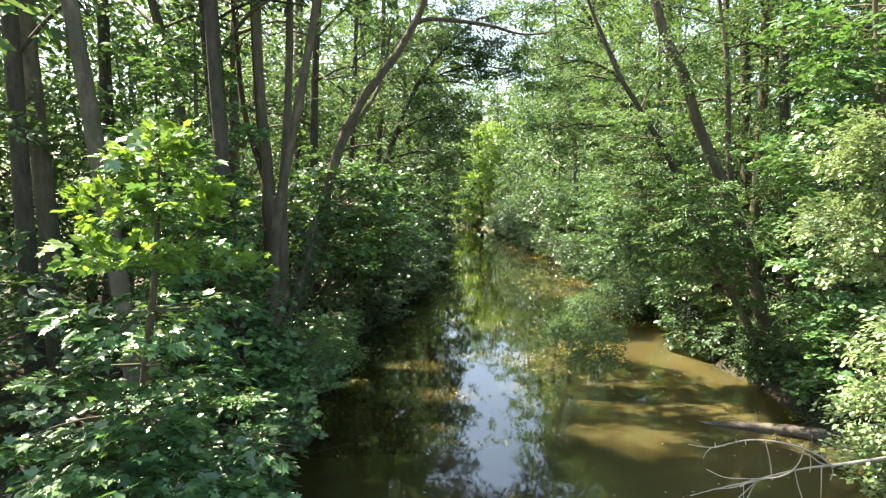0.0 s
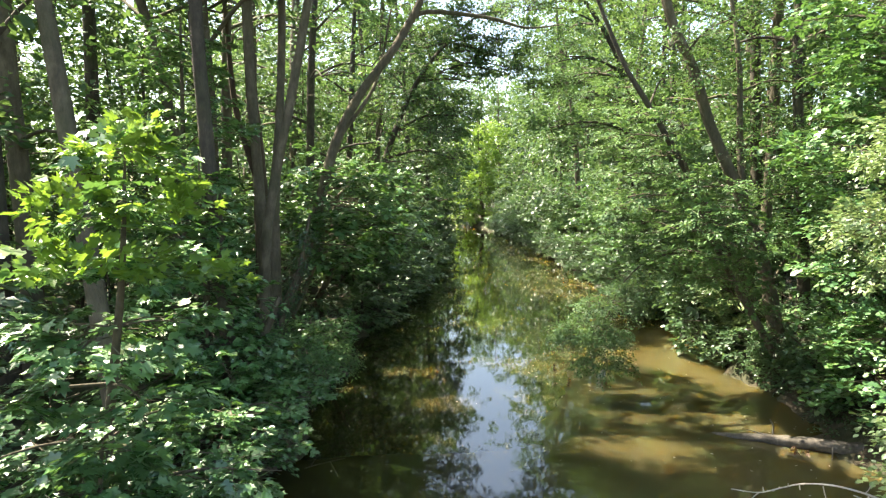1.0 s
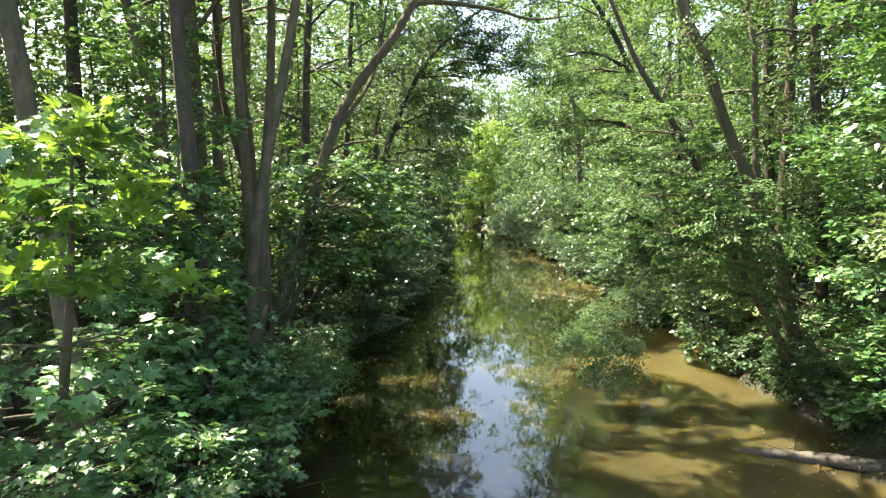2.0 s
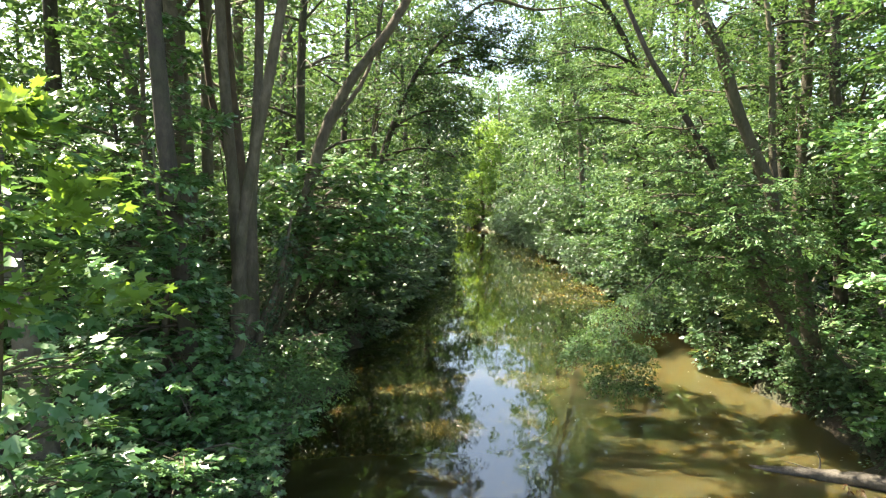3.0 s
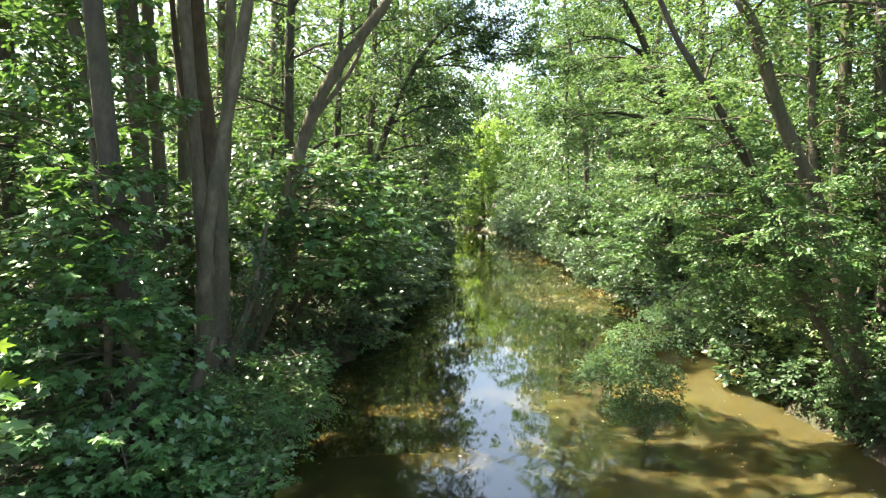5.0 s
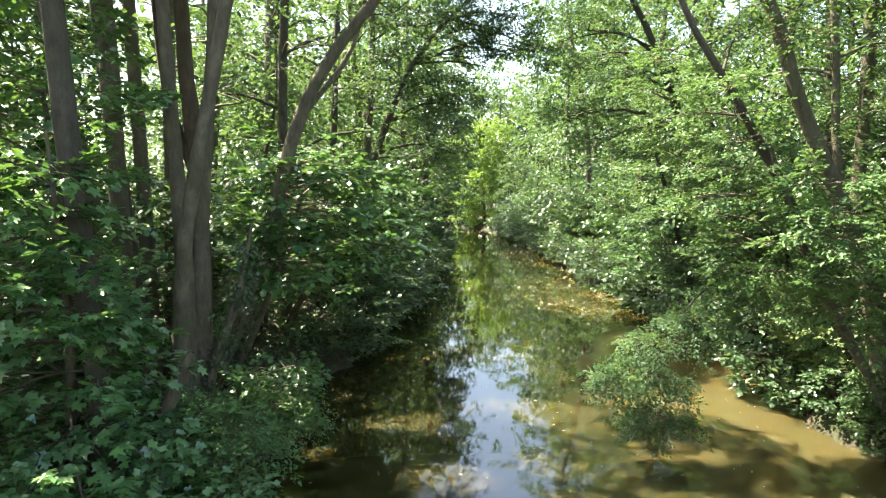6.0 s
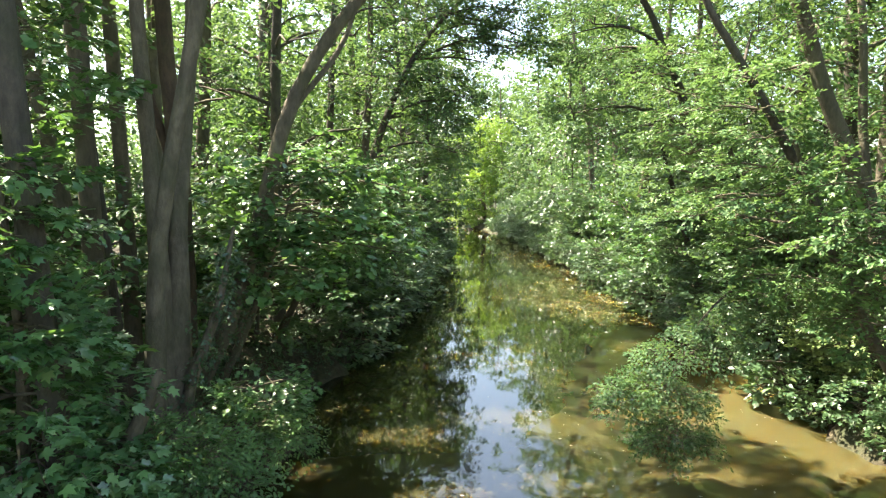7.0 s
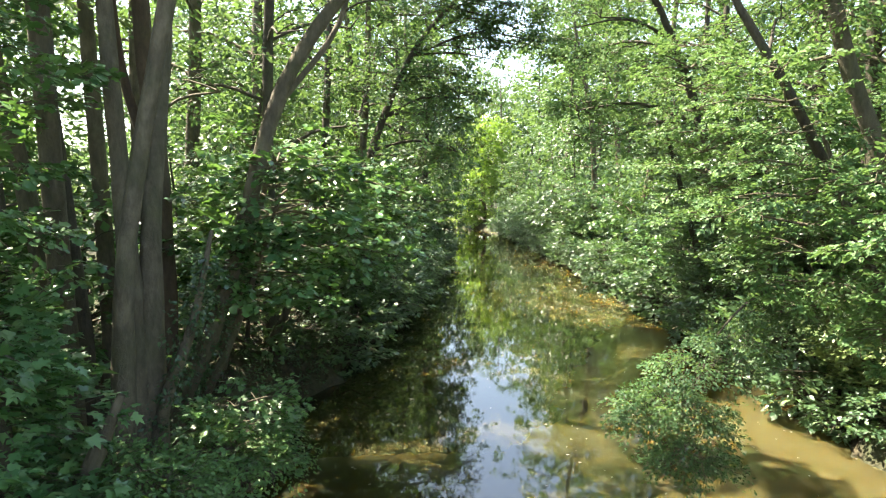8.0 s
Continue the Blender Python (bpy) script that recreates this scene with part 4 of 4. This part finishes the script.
sprays(g, np.stack([wx, wy, wz], -1), q.normal(0, 1, (n, 3)) * [1, 1, 0.3], q.uniform(1.6, 2.8, n), 15, 0.62, "diamond", q, calm=0.5)
tagged(part("distant_woods", g, M_LIME), "green foliage of the wood further off", "woods", kind="stuff")

# a willow hangs its pale shoots over the bend
q = np.random.default_rng(19)
hang = []
for k in range(34):
    a, d = q.uniform(0, 2 * math.pi), 3.6 * math.sqrt(q.random())
    hang.append(((4.6 + d * math.cos(a), 87 + d * math.sin(a), max(1.2, q.uniform(0.5, 15.0) - 0.4 * d)), (0.9, 0.9, 1.6), 22))
plant("willow", "pale green willow hanging over the bend of the creek", "tree", [[(5.6, 88.5, 0.5, 0.35), (5.2, 87.8, 5, 0.28), (4.8, 87.2, 11, 0.15), (4.6, 87, 15.5, 0.04)]], hang,
      "diamond", M_FRESH, M_BARK, shoot=1.1, leaves=16, length=0.4, seed=59, cut=False, twigs=False, droop=0.9, calm=0.6)


# a dense tree out over the water where the creek narrows; dark leaves paint its shaded side
q = np.random.default_rng(23)
dark_lumps = []
for k in range(46):
    z = q.uniform(0.8, 12.5)
    w = 2.5 * math.sin(math.pi * min(0.92, 0.28 + 0.055 * z)) ** 0.7
    a = q.uniform(0, 2 * math.pi)
    dark_lumps.append(((-0.9 - 1.4 * (1 - min(1.0, z / 6.0)) + w * math.cos(a) * 0.8, 42 + w * math.sin(a), z), (0.75, 0.75, 0.7), 17))
plant("ivy_clad_tree", "dense tree over the water, its shade put into dark green leaves", "tree", [[(-1.6, 42.5, 0.6, 0.3), (-1.3, 42.2, 5, 0.24), (-0.9, 42, 12.5, 0.08)]], dark_lumps,
      "diamond", M_IVY_SHADE, M_BARK_DARK, shoot=0.6, leaves=20, length=0.19, seed=60, cut=False, twigs=False, droop=0.6)


# saplings fill the wood between the trunks
def sapling(seed, material, h=8.0, w=1.5, length=0.17, x=0.0, y=0.0):
    stem, lumps = tall_tree(np.random.default_rng(seed), spread=w, height=h, base=1.0, shoots=17, clumps=12, thick=0.06)
    z = land(x, y)
    shift = lambda q: (q[0] + x, q[1] + y, q[2] + z, *q[3:])
    return plant("sapling", "slender young tree with light green leaves down to the ground", "tree", [[shift(q) for q in stem]], [(shift(c), rad, n) for c, rad, n in lumps], "diamond", material, M_BARK_DARK,
                 shoot=0.58, leaves=13, length=1.1 * length, seed=seed, cut=False, twigs=False, at=(x, y, z), group="saplings of the wood")


YOUNG = [sapling(81, M_WOODS, x=-6.6, y=14.2), sapling(82, M_LIME, 9.5, 1.7, 0.18, -9.0, 12.5), sapling(83, M_ALDER, 7.0, 1.6, 0.16, 9.9, 20.5)]
spots = [(-8.2, 8.4), (-8.8, 15.9), (-6.0, 19.6), (-8.8, 18.5), (-10.5, 14.5), (-10, 9), (-6.2, 23.5), (-11.8, 22.4), (-12, 17), (-12.5, 22), (-5.5, 27), (-8.5, 27), (-9.0, 31), (-14, 10), (-13, 14), (-10.6, 17.6), (-8, 33), (-5.2, 36), (-16, 19), (-5.0, 32),
         (10.8, 15.2), (10.2, 17.6), (11.5, 21), (13.2, 19), (10.6, 24.6), (13.5, 15), (11.6, 11.5), (11.5, 28), (14.5, 24), (15.5, 19), (10.9, 33), (13, 36), (15, 12), (10.4, 9.0), (16, 30), (12.2, 40),
         (6.2, 89), (5.0, 94), (2.5, 99), (8.0, 85), (7.5, 93), (4.0, 101), (9.5, 80), (-0.8, 64), (-1.6, 55), (-2.2, 48), (9.3, 55), (9.2, 47)]
for k, (x, y) in enumerate(spots):
    s = r.uniform(0.8, 1.25)
    c = copy_thing(YOUNG[k % 3], pose(x, y, land(x, y) - 0.1, r.normal(0, 6), r.normal(0, 6), r.uniform(0, 360)))
    c.scale = (s, s, s)


# hedges of shrubs standing at the water's edge further on
def hedge_shrub(seed, material, w=1.6, h=3.2, length=0.15, leaf="diamond", count=2.6, x=0.0, y=0.0, shoot=0.5):
    z0 = land(x, y)
    out = []
    for q, (dx, dy) in enumerate(((-0.3, -0.2), (0.5, 0.4))):
        out += whorls((x + 0.3 * dx, y + 0.3 * dy, z0 + 0.1), (x + dx, y + dy, z0 + h * (1 - 0.2 * q)), 0.0, w, 4, 0.19, seed + q, count)
    return plant("shrub", "dense dark green shrub leaning over the water", "shrub", [[(x, y, z0 - 0.2, 0.06), (x + 0.1, y, z0 + 0.4 * h, 0.04), (x, y + 0.1, z0 + 0.85 * h, 0.015)]], [], leaf, material, M_BARK_DARK,
                 shoot=shoot, leaves=12, length=1.12 * length, seed=seed, cut=False, group="shrubs at the water", twigs=False, at=(x, y, z0), boughs=out, calm=0.34)


SHRUBS = [hedge_shrub(61, M_ALDER, length=0.17, x=-4.6, y=19.0), hedge_shrub(62, M_WOODS, 1.5, 3.8, x=-3.6, y=23.6), hedge_shrub(63, M_MAPLE, 1.8, 2.8, 0.16, x=9.0, y=20.6),
          hedge_shrub(64, M_ALDER, 1.7, 3.6, 0.27, count=0.8, shoot=0.9, x=-2.0, y=45.5), hedge_shrub(65, M_ALDER, 1.7, 3.2, 0.24, count=0.8, shoot=0.9, x=8.9, y=45.0)]
# low growth right at the waterline
LOW = hedge_shrub(71, M_ALDER, 1.0, 1.1, 0.13, count=1.5, x=8.4, y=23.0, shoot=0.42)
tagged(LOW, "low leafy growth at the foot of the bank", "shrub", "growth at the waterline")
for k, y in enumerate(np.arange(17.5, 60, 2.0)):
    for table, sign in ((LEFT, -1), (RIGHT, 1)):
        if sign < 0 and y < 21:
            continue
        x, yy = edge(table, y) + sign * (0.35 + r.normal(0, 0.15)), y + r.normal(0, 0.3)
        s = r.uniform(0.95, 1.45)
        c = copy_thing(LOW, pose(float(x), float(yy), max(land(x, yy), 0.05) - 0.1, 0, 0, r.uniform(0, 360)))
        c.scale = (s, s, s)
for k, (x, y) in enumerate([(7.7, 15.4), (7.9, 14.2), (7.8, 16.3), (8.0, 13.2), (7.9, 12.2)]):
    c = copy_thing(LOW, pose(x, y, max(land(x, y), 0.05) - 0.1, 0, 0, 63.0 * k))
    c.scale = (0.75, 0.75, 0.7)
for k, y in enumerate(np.arange(60, 76, 2.2)):
    x = float(edge(RIGHT, y)) + 0.5
    c = copy_thing(LOW, pose(x, float(y), max(land(x, y), 0.05) - 0.1, 0, 0, 77.0 * k))
    c.scale = (1.7, 1.7, 1.5)
rows = []
for y in np.arange(24.5, 79, 2.6):
    rows.append((edge(LEFT, y) - np.interp(y, [24, 34, 55], [1.0, 1.7, 2.6]) + r.normal(0, 0.25), y))
    rows.append((edge(RIGHT, y) + np.interp(y, [24, 34, 55], [0.9, 1.7, 2.2]) + r.normal(0, 0.25), y - 1))
rows += [(-6.5, 8), (-7, 13), (-6.2, 15.5), (-7.5, 18), (-8, 22), (-9, 10), (10.2, 12), (11, 16), (10.8, 19.5), (11.5, 23), (9.5, 8), (9.9, 14.4), (-9.5, 16), (-10, 26), (13, 27),  (-6, 28), (-6.5, 34), (12.5, 33), (8.4, 18.9), (8.5, 22.4)] 
for k, (x, y) in enumerate(rows):
    s = r.uniform(0.85, 1.35)
    c = copy_thing(SHRUBS[k % 3] if y < 44 else SHRUBS[3 + k % 2], pose(float(x), float(y), land(x, y) - 0.05, 0, 0, r.uniform(0, 360)))
    c.scale = (s, s, s * r.uniform(0.9, 1.2))

# ---- ivy round the lower trunks ----
def ivy(stem, n, seed):
    q = np.random.default_rng(seed)
    c = spline(stem, 12)
    k = q.integers(0, len(c), n)
    a = q.uniform(0, 2 * math.pi, n)
    d = np.stack([np.cos(a), np.sin(a), q.normal(0, 0.2, n)], -1)
    leaves = Geo()
    sprays(leaves, c[k, :3] + d * (c[k, 3:4] * 0.9) + q.normal(0, 0.03, (n, 3)), d * 0.6 + q.normal(0, 0.5, (n, 3)), q.uniform(0.12, 0.28, n), 9, 0.055, "ovate", q, calm=0.6)
    tagged(part("ivy", leaves, M_IVY_SHADE), "dark ivy climbing a leaning trunk", "ivy", kind="stuff")


ivy([(-3.9, 14.2, 1.6, 0.14), (-3.25, 14.0, 2.95, 0.125), (-2.8, 14.0, 4.4, 0.12)], 260, 91)
ivy([(-3.35, 12.0, 1.3, 0.09), (-3.17, 12.0, 2.2, 0.07), (-2.8, 12.0, 3.2, 0.045), (-2.65, 12.1, 3.9, 0.03)], 150, 92)
ivy([(7.9, 14.6, 1.0, 0.2), (7.46, 14.5, 2.9, 0.18), (6.84, 14.5, 4.5, 0.165)], 160, 93)

# ---- low growth on the banks ----
n = 4000
yy = r.uniform(2, 46, n)
inland = r.exponential(0.9, n) - 0.05
left = r.random(n) < 0.55
xx = np.where(left, edge(LEFT, yy) - inland, edge(RIGHT, yy) + inland)
zz = ground_z(xx, yy)
ok = zz > 0.06
crown = Geo()
sprays(crown, np.stack([xx, yy, zz + r.uniform(0.02, 0.3, n)], -1)[ok], r.normal(0, 1, (n, 3))[ok] * [1, 1, 0.25], r.uniform(0.2, 0.5, n)[ok], 13, 0.075, "diamond", r)
tagged(part("undergrowth", crown, M_IVY_SHADE), "low ivy and herbs covering the earth banks", "undergrowth", kind="stuff")

# ---- dead wood ----
log = tagged(new("fallen_log"), "weathered grey fallen log half sunk in the creek", "log")
g = Geo()
tube(g, [(4.7, 12.1, -0.15, 0.05), (5.4, 11.7, -0.03, 0.075), (5.9, 11.45, 0.03, 0.1), (6.6, 11.1, 0.09, 0.115), (7.4, 10.65, 0.17, 0.13), (8.6, 10.0, 0.7, 0.15)], 16, 10, 0.2, 3)
part("stem", g, M_LOG, log)
for pts in ([(6.1, 11.4, 0.08, 0.016), (6.12, 11.42, 0.28, 0.012), (6.06, 11.45, 0.42, 0.006)], [(6.05, 11.42, 0.1, 0.014), (5.8, 11.5, 0.16, 0.009), (5.6, 11.55, 0.2, 0.004)], [(6.9, 10.9, 0.14, 0.02), (6.8, 10.75, 0.1, 0.013), (6.7, 10.6, 0.0, 0.008)]):
    g = Geo()
    tube(g, pts, 6, 4, 0.12, 4)
    part("stub", g, M_LOG, log)
g = Geo()
q = np.random.default_rng(41)
sprays(g, np.array([[6.25, 10.85, 0.12], [6.3, 10.8, 0.1], [6.2, 10.9, 0.1]]), q.normal(0, 1, (3, 3)) * [1, 1, 0.2], np.full(3, 0.12), 6, 0.08, "ovate", q, calm=0.6)
tagged(part("dead_leaves", g, M_BROWN), "few dead brown leaves caught beside the log", "leaves", kind="stuff")
g = tagged(new("dead_branch"), "bare bleached dead branch forking above the water", "branch")
MAIN = [(2.47, 3.7, 2.87, 0.011), (2.4, 3.69, 2.93, 0.01), (2.3, 3.68, 2.98, 0.009), (2.21, 3.68, 3.01, 0.008), (2.1, 3.7, 3.03, 0.007), (1.95, 3.72, 3.03, 0.006), (1.83, 3.73, 3.0, 0.005), (1.72, 3.74, 2.97, 0.004), (1.57, 3.74, 2.99, 0.002)]
for pts in ([(4.4, 4.05, 2.95, 0.028), (3.4, 3.85, 2.95, 0.02), (2.82, 3.72, 2.91, 0.016), (2.62, 3.7, 2.89, 0.013), (2.47, 3.7, 2.87, 0.012)], MAIN):
    k = Geo()
    tube(k, [(*p[:3], 0.7 * p[3]) for p in pts], 7, 5, 0.16, 5)
    part("stem", k, M_DEADWOOD, g)
for pts in ([(2.47, 3.7, 2.87, 0.008), (2.38, 3.67, 2.9, 0.006), (2.31, 3.66, 2.95, 0.005), (2.19, 3.67, 2.99, 0.003)],
            [(2.28, 3.68, 2.98, 0.006), (2.23, 3.64, 2.92, 0.006), (2.16, 3.62, 2.86, 0.005), (2.05, 3.61, 2.83, 0.005), (1.87, 3.6, 2.83, 0.004), (1.74, 3.6, 2.84, 0.003), (1.63, 3.6, 2.89, 0.002)],
            [(2.47, 3.7, 2.87, 0.01), (2.31, 3.72, 2.84, 0.008), (2.11, 3.74, 2.78, 0.007), (1.95, 3.75, 2.73, 0.006), (1.78, 3.75, 2.69, 0.004), (1.6, 3.75, 2.64, 0.002)],
            [(2.11, 3.74, 2.77, 0.005), (1.95, 3.72, 2.74, 0.004), (1.84, 3.7, 2.72, 0.003), (1.73, 3.7, 2.71, 0.002)],
            [(2.05, 3.71, 3.02, 0.004), (2.08, 3.7, 2.9, 0.004), (2.09, 3.68, 2.78, 0.002)],
            [(1.72, 3.74, 2.97, 0.003), (1.69, 3.75, 2.93, 0.002), (1.68, 3.76, 2.89, 0.001)],
            [(2.41, 3.7, 2.86, 0.006), (2.39, 3.66, 2.77, 0.004), (2.38, 3.64, 2.6, 0.002)],
            [(2.26, 3.73, 2.82, 0.005), (2.27, 3.7, 2.73, 0.003), (2.31, 3.68, 2.6, 0.002)],
            [(2.03, 3.74, 2.76, 0.005), (1.99, 3.76, 2.69, 0.004), (1.92, 3.78, 2.6, 0.002)],
            [(2.31, 3.67, 2.96, 0.004), (2.31, 3.65, 2.9, 0.003), (2.3, 3.64, 2.85, 0.001)],
            [(1.93, 3.6, 2.83, 0.003), (1.87, 3.58, 2.81, 0.003), (1.83, 3.57, 2.79, 0.001)],
            [(2.47, 3.7, 2.87, 0.005), (2.48, 3.69, 2.83, 0.004), (2.46, 3.68, 2.78, 0.002)],
            [(2.08, 3.74, 2.77, 0.004), (2.03, 3.77, 2.71, 0.003), (2.0, 3.8, 2.6, 0.002)],
            [(1.94, 3.75, 2.73, 0.003), (1.94, 3.74, 2.69, 0.002), (1.94, 3.73, 2.58, 0.001)]):
    k = Geo()
    tube(k, [(*p[:3], 0.7 * p[3]) for p in pts], 5, 4, 0.16, 6)
    part("twig", k, M_DEADWOOD, g)
# short spurs all along it
q = np.random.default_rng(77)
line = spline(MAIN, 6)
for k in range(14):
    s0 = line[int(q.integers(4, len(line) - 3)), :3]
    e = unit(q.normal(0, 1, 3))
    ln = q.uniform(0.015, 0.05)
    spur = Geo()
    tube(spur, [(*s0, 0.003), (*(s0 + e * ln * 0.5 + q.normal(0, 0.004, 3)), 0.0022), (*(s0 + e * ln), 0.0012)], 4, 3, 0.1, k)
    part("spur", spur, M_DEADWOOD, g)

# ---- flecks drifting on the water ----
n = 420
yy = r.uniform(8, 40, n)
xx = edge(LEFT, yy) + (edge(RIGHT, yy) - edge(LEFT, yy)) * np.clip(r.beta(2.2, 1.3, n), 0.03, 0.97)
a = r.uniform(0, 6.28, n)
s = r.uniform(0.008, 0.028, n)
q = np.stack([np.stack([xx + s * k * np.cos(a + d), yy + s * k * np.sin(a + d), np.full(n, 0.005)], -1) for d, k in ((0, 1.5), (1.57, 0.7), (3.14, 1.5), (4.71, 0.7))], 1)
g = Geo()
g.add(q, np.arange(4 * n).reshape(n, 4))
tagged(part("floating_debris", g, M_DEADWOOD), "pale flecks of leaf and bark drifting on the water", "debris", kind="stuff")

# ---- bare twigs at the foot of the trunks ----
for k in range(9):
    q = np.random.default_rng(300 + k)
    x, y = -3.0 + q.normal(0, 0.25), 10.9 + q.normal(0, 0.6)
    z = land(x, y)
    d = unit(np.array([q.normal(0.5, 0.5), q.normal(-0.4, 0.5), q.uniform(0.4, 1.0)]))
    ln = q.uniform(0.7, 1.3)
    p = np.array([x, y, z - 0.05])
    twig = tagged(new("dead_twig"), "thin bare brown twig rising from the bank", "twig", "bare twigs on the bank")
    pts = [(*(p + d * ln * u + q.normal(0, 0.04, 3) * (u > 0)), 0.009 * (1.1 - u)) for u in (0, 0.35, 0.7, 1.0)]
    g = Geo()
    tube(g, pts, 5, 3, 0.1, k)
    part("shoot", g, M_BARK, twig)
    for u in (1, 2):
        e = unit(d + q.normal(0, 0.6, 3))
        s0 = np.array(pts[u][:3])
        g = Geo()
        tube(g, [(*s0, 0.005), (*(s0 + e * 0.18 + q.normal(0, 0.02, 3)), 0.004), (*(s0 + e * 0.38), 0.002)], 4, 3, 0.1, k)
        part("side_shoot", g, M_BARK, twig)
